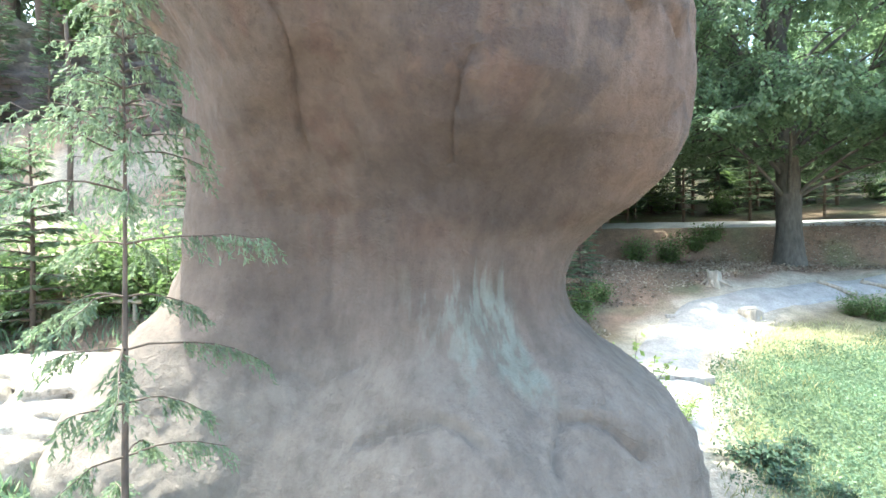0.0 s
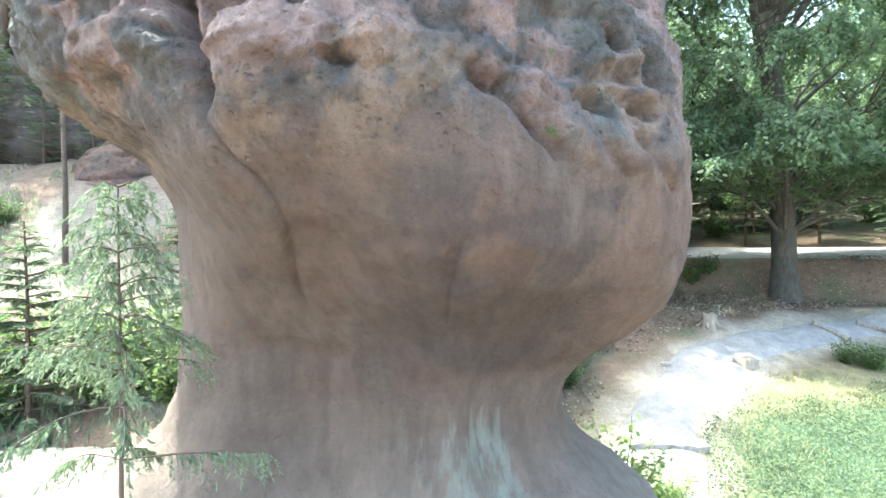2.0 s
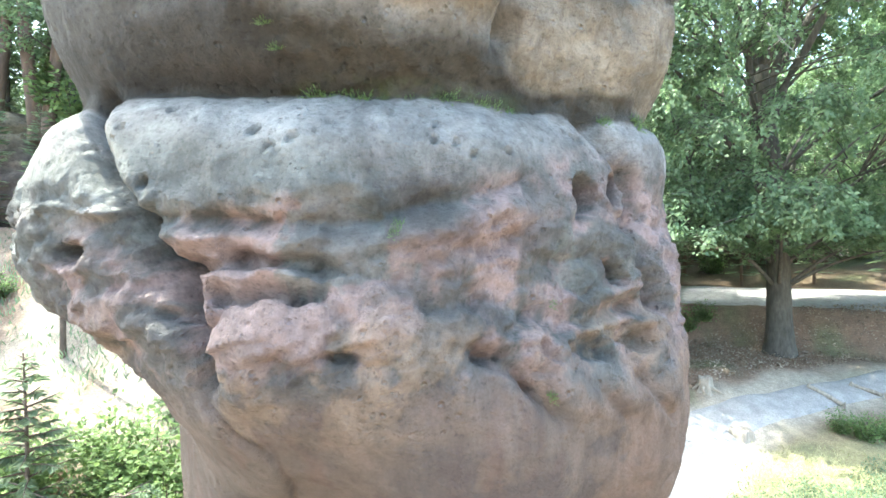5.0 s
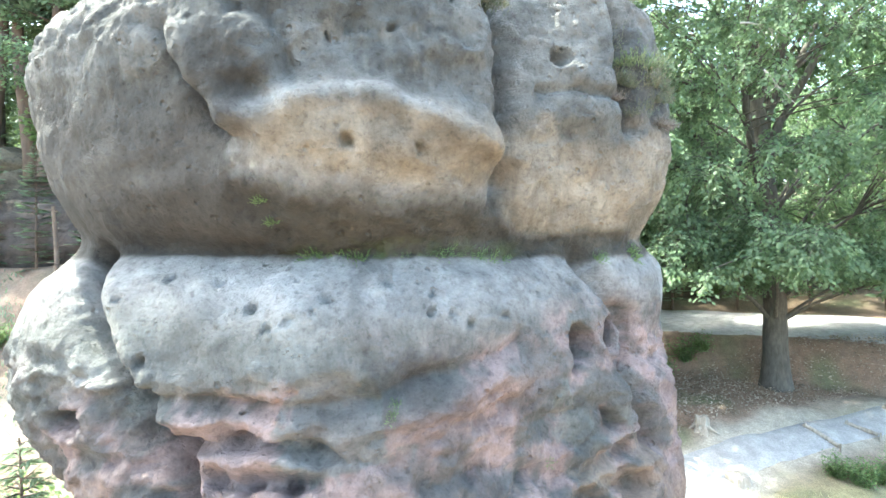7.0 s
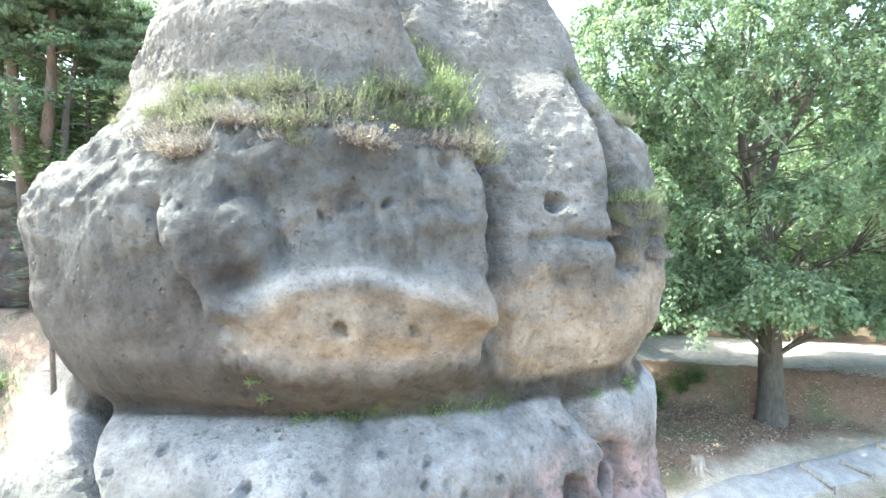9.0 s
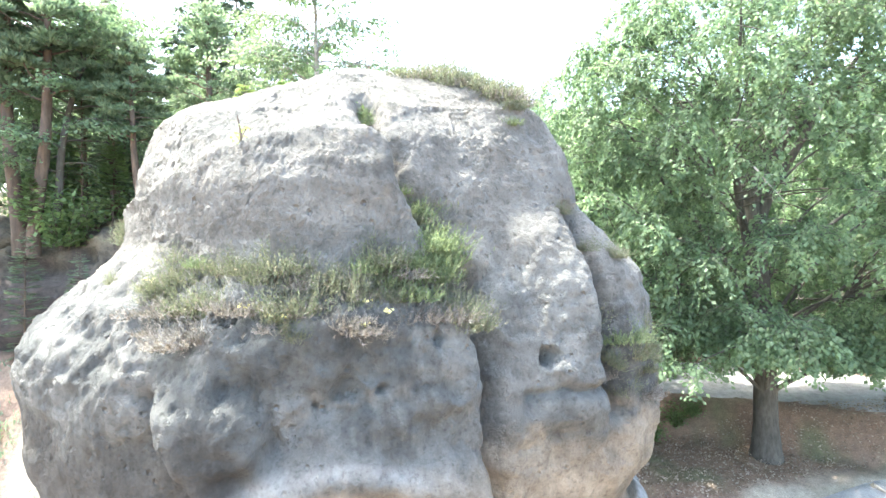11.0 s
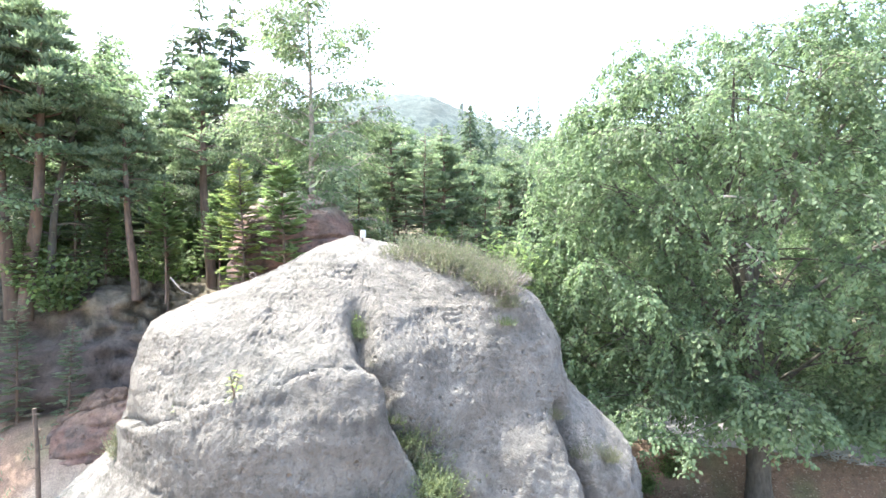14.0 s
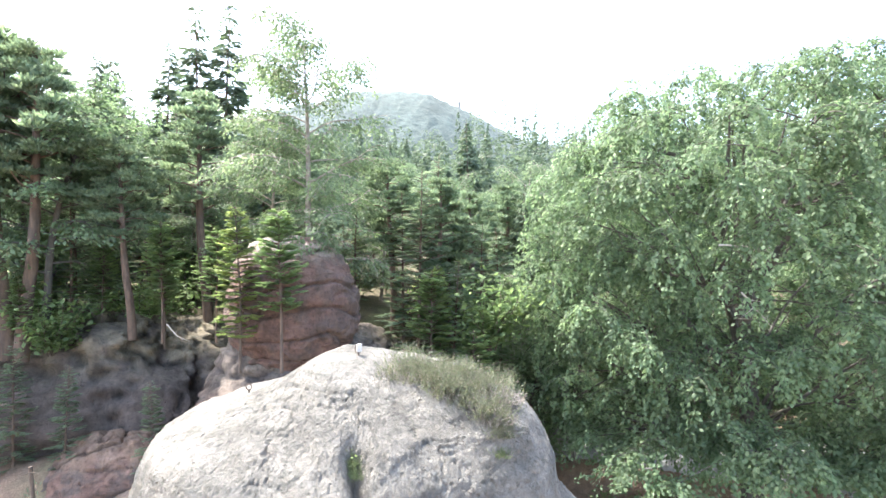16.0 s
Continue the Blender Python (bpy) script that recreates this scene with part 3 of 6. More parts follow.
    # eroded pockets and the pink ledge of the belly
    for a, h, w in ((-16, 6.3, 0.24), (-9, 6.33, 0.26), (-3, 6.31, 0.28), (1, 6.24, 0.2), (-10, 6.1, 0.3), (-4, 6.08, 0.26), (0, 6.08, 0.16)):
        hole(a, h, w, 0.075, 0.20)
    cleft([(-22, 6.66), (-6, 6.62), (2, 6.58), (8, 6.62), (16, 6.78), (24, 6.86), (30, 6.98)], 0.08, 0.11, 0.0)
    for a, h in ((0, 6.2), (7, 6.38), (14, 6.52), (21, 6.62), (28, 6.74)):
        swell(a, h, 0.3, 0.1, 0.07)
    swell(-8, 6.5, 0.7, 0.08, 0.08)
    cleft([(14, 6.0), (24, 6.05), (33, 5.85), (42, 5.8), (50, 5.95)], 0.10, 0.12, 0.0)
    cleft([(20, 5.7), (27, 5.5), (30, 5.3), (33, 5.15)], 0.07, 0.14, 0.0)
    swell(36, 5.25, 0.3, 0.18, 0.13)
    swell(45, 5.12, 0.28, 0.2, 0.12)
    swell(54, 5.2, 0.26, 0.24, 0.12)
    cleft([(40, 5.3), (43, 5.12), (46, 4.98)], 0.06, 0.07, 0.0)
    cleft([(49, 5.35), (51, 5.1), (55, 4.9)], 0.05, 0.07, 0.0)
    swell(50, 6.4, 0.25, 0.3, 0.08)
    for a, h, w, k, q in ((42, 6.87, 0.15, 0.18, 0.36), (49, 6.95, 0.11, 0.18, 0.34), (47, 6.19, 0.09, 0.13, 0.2), (41, 5.6, 0.2, 0.13, 0.17), (50, 5.62, 0.17, 0.2, 0.2), (46, 5.68, 0.12, 0.1, 0.12),
                          (33, 5.62, 0.1, 0.1, 0.1), (25, 5.62, 0.05, 0.05, 0.1), (-13, 6.13, 0.09, 0.08, 0.16), (-12, 5.92, 0.08, 0.09, 0.15), (-22, 6.93, 0.05, 0.06, 0.1),
                          (-8, 7.3, 0.045, 0.04, 0.08), (3, 5.7, 0.13, 0.05, 0.12), (-4, 5.63, 0.12, 0.12, 0.08), (-35, 6.4, 0.17, 0.11, 0.24), (-18, 5.96, 0.17, 0.08, 0.18),
                          (16, 7.28, 0.05, 0.06, 0.07), (43, 7.39, 0.035, 0.04, 0.08), (22, 5.62, 0.12, 0.06, 0.12), (-9, 9.4, 0.06, 0.12, 0.08), (6, 9.4, 0.10, 0.09, 0.08),
                          (11, 9.36, 0.06, 0.05, 0.08), (2, 9.27, 0.04, 0.05, 0.06), (43, 9.42, 0.10, 0.11, 0.18), (4, 8.47, 0.07, 0.06, 0.10), (13, 8.46, 0.05, 0.05, 0.06),
                          (-10, 9.85, 0.10, 0.07, 0.14), (-23, 10.0, 0.09, 0.06, 0.12), (-16, 9.9, 0.10, 0.07, 0.12), (20, 9.7, 0.08, 0.08, 0.1), (29, 5.35, 0.06, 0.05, 0.06)):
        hole(a, h, w, k, q, 0.55 if a > 25 and h < 6.4 else 0.0)
    for a in range(-36, 60, 5):
        hole(a + 2.5 * math.sin(a), 7.3 + 0.16 * math.sin(2.3 * a), 0.03 + 0.015 * math.sin(5 * a), 0.035, 0.05)
    # honeycomb of small hollows in the bands that weather so
    band = ease(5.1, 5.4, z) * ease(6.8, 6.3, z) * ease(22, 38, deg) + 0.6 * ease(5.7, 5.9, z) * ease(7.5, 7.1, z) * ease(-44, -58, deg)
    band += 0.75 * ease(9.45, 9.7, z) * ease(10.3, 10.1, z) * ease(10, -4, deg) + 0.4 * ease(9.9, 10.1, z) * ease(10.5, 10.3, z) * ease(30, 40, deg)
    band = np.clip(band, 0, 1) * ease(-0.15, 0.25, fbm(p * 1.2, 3, 88))
    q = p * np.array((4.6, 4.6, 4.0)) + 1.1 * np.stack([fbm(p * 3, 2, 91), fbm(p * 3, 2, 92), fbm(p * 3, 2, 93)], 1)
    d, r = cells(q, 9)
    out -= band * 0.13 * ease(0.5, 0.05, d) * ease(0.2, 0.8, r)
    q = p * 12.0 + 0.8 * np.stack([fbm(p * 8, 2, 94), fbm(p * 8, 2, 95), fbm(p * 8, 2, 96)], 1)
    d, r = cells(q, 19)
    some = ease(-0.1, 0.3, fbm(p * 1.7, 3, 89))
    out -= (0.15 + 0.85 * some) * ease(6.9, 7.1, z) * 0.03 * ease(0.42, 0.05, d) * ease(0.55, 0.9, r)
    # rounded boulder forms of the foot
    foot = ease(2.2, 1.2, z)
    out += foot * (0.12 * fbm(p * 1.1 + 3, 3, 55) + 0.06 * fbm(p * 3, 3, 56))
    cleft([(5, 1.35), (12, 1.42), (20, 1.5), (26, 1.38)], 0.05, 0.09, 0.0)
    cleft([(38, 1.2), (44, 1.45), (50, 1.35), (52, 1.1)], 0.05, 0.09, 0.0)
    cleft([(-20, 1.9), (-8, 1.75), (2, 1.9)], 0.04, 0.04, 0.0)
    return out


def tower_colour(deg, z, p):
    n1, n2, n3 = fbm(p * 0.8, 4, 61), fbm(p * 2.4, 6, 62, 0.62), fbm(p * np.array((1.0, 1.0, 0.22)) * 3.2, 5, 63, 0.6)
    red, pale_red = np.array((0.24, 0.185, 0.15)), np.array((0.35, 0.295, 0.245))
    pink, grey, dark = np.array((0.36, 0.27, 0.25)), np.array((0.27, 0.272, 0.25)), np.array((0.105, 0.11, 0.104))
    pale, tan, olive = np.array((0.37, 0.367, 0.355)), np.array((0.335, 0.285, 0.215)), np.array((0.08, 0.073, 0.056))
    moss, mint = np.array((0.12, 0.16, 0.05)), np.array((0.36, 0.375, 0.315))
    col = np.repeat(red[None], len(z), 0)

    def lay(colour, w):
        nonlocal col
        w = np.clip(w, 0, 1)[:, None]
        col = col * (1 - w) + colour * w
    zz = z + 0.25 * n1 + 0.1 * n2
    lay(pale_red, ease(2.5, 1.5, zz) * 0.85)
    lay(np.array((0.22, 0.14, 0.11)), ease(0.0, 0.5, n3) * ease(2.6, 3.2, zz) * 0.6)
    lay(np.array((0.30, 0.21, 0.16)), ease(30, 55, deg) * ease(3.2, 3.8, zz) * ease(6.2, 5.0, zz) * 0.8)
    lay(np.array((0.15, 0.12, 0.105)), ease(2.95, 3.3, zz) * ease(4.4, 3.8, zz) * ease(0, 14, deg + 8 * n2) * ease(60, 45, deg) * 0.85)
    lay(pink, ease(5.2, 5.7, zz + 0.3 * n2))
    zb = zz - 0.011 * np.clip(deg, -20, 45)
    lay(grey, ease(6.55, 6.95, zb))
    ridge = np.exp(-((z - 6.1 - 0.021 * deg + 0.12 * n2) / 0.2) ** 2) * ease(-12, -2, deg) * ease(38, 28, deg)
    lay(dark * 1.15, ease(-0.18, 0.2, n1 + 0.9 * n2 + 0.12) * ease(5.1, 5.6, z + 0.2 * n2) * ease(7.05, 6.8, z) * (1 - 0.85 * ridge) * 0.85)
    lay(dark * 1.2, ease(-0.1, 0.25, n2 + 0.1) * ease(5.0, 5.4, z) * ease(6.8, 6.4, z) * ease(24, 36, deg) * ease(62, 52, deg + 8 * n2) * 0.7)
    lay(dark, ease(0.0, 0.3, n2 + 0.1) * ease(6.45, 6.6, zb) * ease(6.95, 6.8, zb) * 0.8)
    n4, n5 = fbm(p * 1.4 + 3, 6, 64, 0.6), fbm(p * 1.9 + 8, 6, 65, 0.6)
    lay(np.array((0.205, 0.22, 0.205)), ease(0.06, 0.16, n4) * ease(5.5, 5.8, zz) * ease(7.2, 7.0, zz) * 0.75)
    lay(np.array((0.36, 0.27, 0.195)), ease(0.1, 0.25, n5) * ease(4.9, 5.2, zz) * ease(6.1, 5.7, zz) * 0.6)
    lay(np.array((0.15, 0.125, 0.115)), ease(0.08, 0.22, n5) * ease(3.6, 4.2, zz) * ease(5.3, 5.0, zz) * ease(5, 15, deg) * 0.6)
    lay(pink, ease(0.1, 0.4, n1) * ease(6.6, 6.8, zz) * ease(7.3, 7.1, zz) * 0.5)
    lay(pale, ease(7.05, 7.4, zz) * 0.8)
    # lower half of the pale band darkened, its rounded form shaded by colour
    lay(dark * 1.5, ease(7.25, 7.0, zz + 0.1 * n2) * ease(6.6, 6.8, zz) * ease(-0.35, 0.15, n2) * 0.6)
    # underside of the upper block: olive stone, darkened further for the overhang's shade
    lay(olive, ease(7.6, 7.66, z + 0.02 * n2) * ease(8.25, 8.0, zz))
    lay(np.array((0.30, 0.245, 0.17)), ease(-10, 0, deg) * ease(8.12, 8.3, zz) * ease(8.6, 8.4, zz) * 0.7)
    lay(moss, ease(7.62, 7.66, z) * ease(7.85, 7.7, z + 0.1 * n2) * ease(0.0, 0.4, n2 + 0.3) * ease(-12, 2, deg) * ease(40, 32, deg) * 0.7)
    lay(grey * 0.72, ease(8.45, 8.7, zz))
    lay(tan, ease(8.18, 8.3, zz) * ease(8.82, 8.62, z + 0.1 * n2) * ease(-9, 0, deg) * ease(36, 26, deg) * 0.9)
    lay(tan, ease(7.75, 7.95, zz) * ease(9.05, 8.9, zz) * ease(30, 34, deg) * 0.8)
    lay(dark * 1.15, ease(-0.2, 0.25, n2 + 0.5 * n1) * ease(8.7, 8.9, zz) * ease(10.0, 9.8, zz) * 0.8)
    lay(dark * 0.8, ease(0.02, 0.25, n3) * ease(8.75, 9.0, z) * ease(10.1, 9.6, z) * 0.6)
    lay(dark, ease(-0.05, 0.2, n2 + 0.6 * n1 + 0.05) * ease(9.2, 9.45, zz) * ease(10.25, 10.0, zz) * ease(30, 20, deg) * 0.8)
    lay(dark, ease(-0.02, 0.2, n4 + 0.5 * n2) * ease(10.5, 10.7, z) * ease(12.1, 11.8, zz) * ease(8, 20, deg) * 0.75)
    # dark brown stone of the left underside, deepened in colour to hold its shade
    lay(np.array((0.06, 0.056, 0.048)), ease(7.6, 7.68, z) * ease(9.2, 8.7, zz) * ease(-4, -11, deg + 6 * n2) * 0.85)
    lay(np.array((0.22, 0.212, 0.187)), ease(9.9, 10.4, zz))
    lay(dark * 1.5, ease(0.0, 0.35, n2 + 0.4 * n3) * ease(10.1, 10.5, z) * ease(11.9, 11.5, z) * 0.45)
    lay(np.array((0.24, 0.229, 0.2)), ease(11.5, 11.9, zz) * 0.8)
    # pale line along the lip, a highlight painted into the stone's colour
    lip = np.interp(deg, [-9, -2, 4, 9, 15, 22, 29], [8.6, 8.75, 8.8, 8.82, 8.68, 8.58, 8.45])
    lay(np.array((0.37, 0.36, 0.335)), np.exp(-((z - lip - 0.05 + 0.04 * n2) / 0.05) ** 2) * ease(-9, -5, deg) * ease(20, 12, deg) * 0.75)
    # whitish green bloom on the neck
    n6, n7 = fbm(p * np.array((15.0, 15.0, 1.1)), 4, 66, 0.6), fbm(p * np.array((5.0, 5.0, 1.6)), 3, 67)
    bloom = ease(47, 44, deg + 2 * n2) * ease(6, 36, deg) * ease(1.5, 1.95, z + 0.3 * n7 + 0.012 * (deg - 40)) * ease(2.85, 2.45, z - 0.35 * n6)
    lay(mint, bloom * (0.35 * ease(26, 34, deg + 6 * n7) + 0.65 * ease(-0.12, 0.18, n6 + 0.3 * n7 + 0.008 * (deg - 30))) * 0.9)
    lay(np.array((0.5, 0.52, 0.47)), ease(0.32, 0.45, n2) * ease(8.0, 8.2, z) * ease(8.8, 8.5, z) * ease(-12, -8, deg) * ease(4, -2, deg))
    return np.clip(col * np.interp(z, [0, 4.5, 6.0, 9.5, 10.5, 12], [0.88, 0.86, 0.96, 1.0, 0.97, 0.87])[:, None], 0.02, 0.75)


def settle(z):
    """How far the crest of the dome is worn down."""
    return 0.02 * ease(11.9, 12.6, z)


def tower_point(deg, z, out=0.0):
    """A place on the tower's weathered face."""
    r = float(tower_radius(deg, z))
    a = radians(deg)
    p = np.array([[AXIS[0] + r * math.sin(a), AXIS[1] - r * math.cos(a), z]])
    d = float(tower_relief(np.array([float(deg)]), np.array([float(z)]), p)[0]) * (1 if z < 11.8 else 0.3) + out
    return Vector((AXIS[0] + (r + d) * math.sin(a), AXIS[1] - (r + d) * math.cos(a), z - float(settle(z))))


def build_tower():
    near = np.linspace(-76, 92, 560)
    far = np.linspace(92, 284, 90)[1:-1]
    deg = np.concatenate([near, far])
    zf = np.linspace(-1.5, 12.715, 4000)
    arc = np.zeros_like(zf)
    for a in (-52, -8, 36, 66):
        rr = tower_radius(np.full_like(zf, a), zf)
        arc += np.concatenate([[0], np.cumsum(np.hypot(np.diff(rr), np.diff(zf)))])
    z = np.interp(np.linspace(0, arc[-1], 660), arc, zf)
    D, Z = np.meshgrid((deg + 180) % 360 - 180, z)
    R = tower_radius(D, Z)
    # soften the kinks of the profiles
    for _ in range(10):
        R[1:-1] = 0.25 * R[:-2] + 0.5 * R[1:-1] + 0.25 * R[2:]
    A = np.radians(D)
    P = np.stack([AXIS[0] + R * np.sin(A), AXIS[1] - R * np.cos(A), Z], -1)
    du, dv = np.roll(P, -1, 1) - np.roll(P, 1, 1), np.gradient(P, axis=0)
    N = np.cross(du, dv)
    N /= np.linalg.norm(N, axis=2)[..., None] + 1e-9
    flat = P.reshape(-1, 3)
    rel = tower_relief(D.reshape(-1), Z.reshape(-1), flat).reshape(D.shape)
    rel *= ease(12.72, 12.3, Z) * 0.85 + 0.15
    Q = P + N * rel[..., None]
    Q[..., 2] -= settle(Z)
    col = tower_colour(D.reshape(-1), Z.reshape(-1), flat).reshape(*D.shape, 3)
    rows, cols = D.shape
    cut = int(np.searchsorted(z, 7.66))
    rock = new("rock_tower")
    for name, lo, hi, words in (("lower_block", 0, cut + 1, "reddish neck and bulging pink and grey belly"), ("upper_block", cut, rows, "grey upper block and pale dome")):
        s = Shape()
        s.add(Q[lo:hi], sheet_faces(hi - lo, cols, True))
        tint = col[lo:hi].reshape(-1, 3)
        if hi == rows:
            s.add(np.concatenate([Q[-1], Q[-1].mean(0)[None]]), [[i, (i + 1) % cols, cols, cols] for i in range(cols)])
            tint = np.concatenate([tint, np.repeat(tint[-1:], cols + 1, 0)])
        block = s.link(name, STONE, rock, label=words)
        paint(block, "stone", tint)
        grit = 0.28 + 0.72 * ease(4.3, 5.6, np.concatenate(s.v)[:, 2:3])
        paint(block, "grit", np.repeat(grit, 3, 1))
    return tagged(rock, "mushroom-shaped sandstone rock tower with narrow reddish neck and grey weathered cap", "rock")


build_tower()


# ---- other rocks ----
def rock_body(name, label, at, size, seed, colours, ribs=0.0, rows=120, cols=200, power=2.0, rough=0.1, turn=0.0, category="rock", kind="", cracks=1.6):
    """A rounded, bedded body of sandstone, size: half its width, depth and height."""
    th = np.linspace(0, 2 * np.pi, cols, endpoint=False)
    ph = np.linspace(-0.5 * np.pi, 0.5 * np.pi, rows)
    T, H = np.meshgrid(th, ph)
    e = 2.0 / power

    def pw(v):
        return np.sign(v) * np.abs(v) ** e
    unit = np.stack([pw(np.cos(H)) * pw(np.cos(T)), pw(np.cos(H)) * pw(np.sin(T)), pw(np.sin(H))], -1)
    p = unit * np.array(size)
    flat = p.reshape(-1, 3)
    big = fbm(flat * 0.45 + seed, 3, seed)
    mid = fbm(flat * 1.6 + seed, 4, seed + 3)
    zz = flat[:, 2] + 0.25 * big
    rib = 0.4 - 1.6 * np.exp(-(np.sin(zz * 4.2 + 1.6 * big + 0.9 * fbm(flat * np.array((0.3, 0.3, 1.2)) + seed, 2, seed + 8)) / 0.2) ** 2)
    rib = rib + 0.7 * np.round(2.5 * fbm(flat * np.array((0.25, 0.25, 2.2)) + seed, 3, seed + 4)) / 2.5
    d = 2.2 * rough * big * min(size) * 0.4 + rough * mid + ribs * rib
    way = unit.reshape(-1, 3) * np.array((1, 1, 0.4))
    way /= np.linalg.norm(way, axis=1)[:, None] + 1e-6
    d = d + rough * 0.55 * fbm(flat * 4.5 + seed, 4, seed + 5, 0.6) - rough * cracks * np.exp(-(fbm(flat * np.array((0.8, 0.8, 0.15)) + seed, 3, seed + 6) / 0.05) ** 2)
    q = flat + way * d[:, None]
    s = Shape()
    s.add(q, sheet_faces(rows, cols, True)[:, ::1])
    ob = s.link(name, CLIFF_STONE)
    ob.matrix_world = pose(*at, 0, 0, turn)
    a, b, top = (np.array(c) for c in colours)
    w = ease(-0.25, 0.3, mid + 0.5 * fbm(flat * 3.5, 3, seed + 9))[:, None]
    col = a * (1 - w) + b * w
    # upper faces shift to the lighter top colour
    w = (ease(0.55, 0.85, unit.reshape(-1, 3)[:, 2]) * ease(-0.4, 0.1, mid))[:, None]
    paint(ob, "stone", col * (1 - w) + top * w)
    return tagged(ob, label, category, kind=kind)


RUST, DULL, PALE = (0.19, 0.12, 0.095), (0.105, 0.088, 0.078), (0.47, 0.42, 0.36)
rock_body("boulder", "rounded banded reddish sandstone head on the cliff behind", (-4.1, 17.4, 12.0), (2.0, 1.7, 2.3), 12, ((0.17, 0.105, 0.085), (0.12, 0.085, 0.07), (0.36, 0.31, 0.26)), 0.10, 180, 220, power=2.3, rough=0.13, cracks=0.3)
# the cliff's lit rim is put in as a paler top colour
rock_body("cliff", "dark sandstone cliff with a paler coloured upper edge", (-3.6, 19.0, 5.6), (3.5, 3.9, 5.5), 31, (DULL, (0.15, 0.105, 0.085), (0.2, 0.17, 0.14)), 0.12, 110, 200, 3.2, 0.18, kind="structure")
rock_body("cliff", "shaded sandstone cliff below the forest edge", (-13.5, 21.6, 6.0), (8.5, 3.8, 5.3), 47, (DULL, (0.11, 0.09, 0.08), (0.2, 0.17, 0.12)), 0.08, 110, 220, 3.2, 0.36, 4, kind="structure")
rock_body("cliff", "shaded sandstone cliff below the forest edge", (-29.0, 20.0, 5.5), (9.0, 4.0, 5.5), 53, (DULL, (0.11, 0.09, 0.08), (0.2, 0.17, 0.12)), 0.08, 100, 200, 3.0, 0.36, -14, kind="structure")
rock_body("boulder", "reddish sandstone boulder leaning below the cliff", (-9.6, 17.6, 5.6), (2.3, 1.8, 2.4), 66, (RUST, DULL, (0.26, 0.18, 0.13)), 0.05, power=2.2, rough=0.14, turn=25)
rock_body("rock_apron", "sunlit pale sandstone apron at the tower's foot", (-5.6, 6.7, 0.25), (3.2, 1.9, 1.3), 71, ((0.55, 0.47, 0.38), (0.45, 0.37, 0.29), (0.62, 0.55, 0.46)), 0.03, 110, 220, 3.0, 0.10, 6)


# ---- trees ----
def curve_path(start, way, length, n, droop, rng, wobble=0.12):
    """A limb from start along way, bending down (droop) or up (minus)."""
    p, w, out = np.array(start, float), np.array(way, float), []
    w /= np.linalg.norm(w)
    for i in range(n):
        out.append(p.copy())
        p = p + w * length / (n - 1)
        w = w + rng.normal(size=3) * wobble + np.array((0, 0, -droop)) / n
        w /= np.linalg.norm(w)
    return np.array(out)


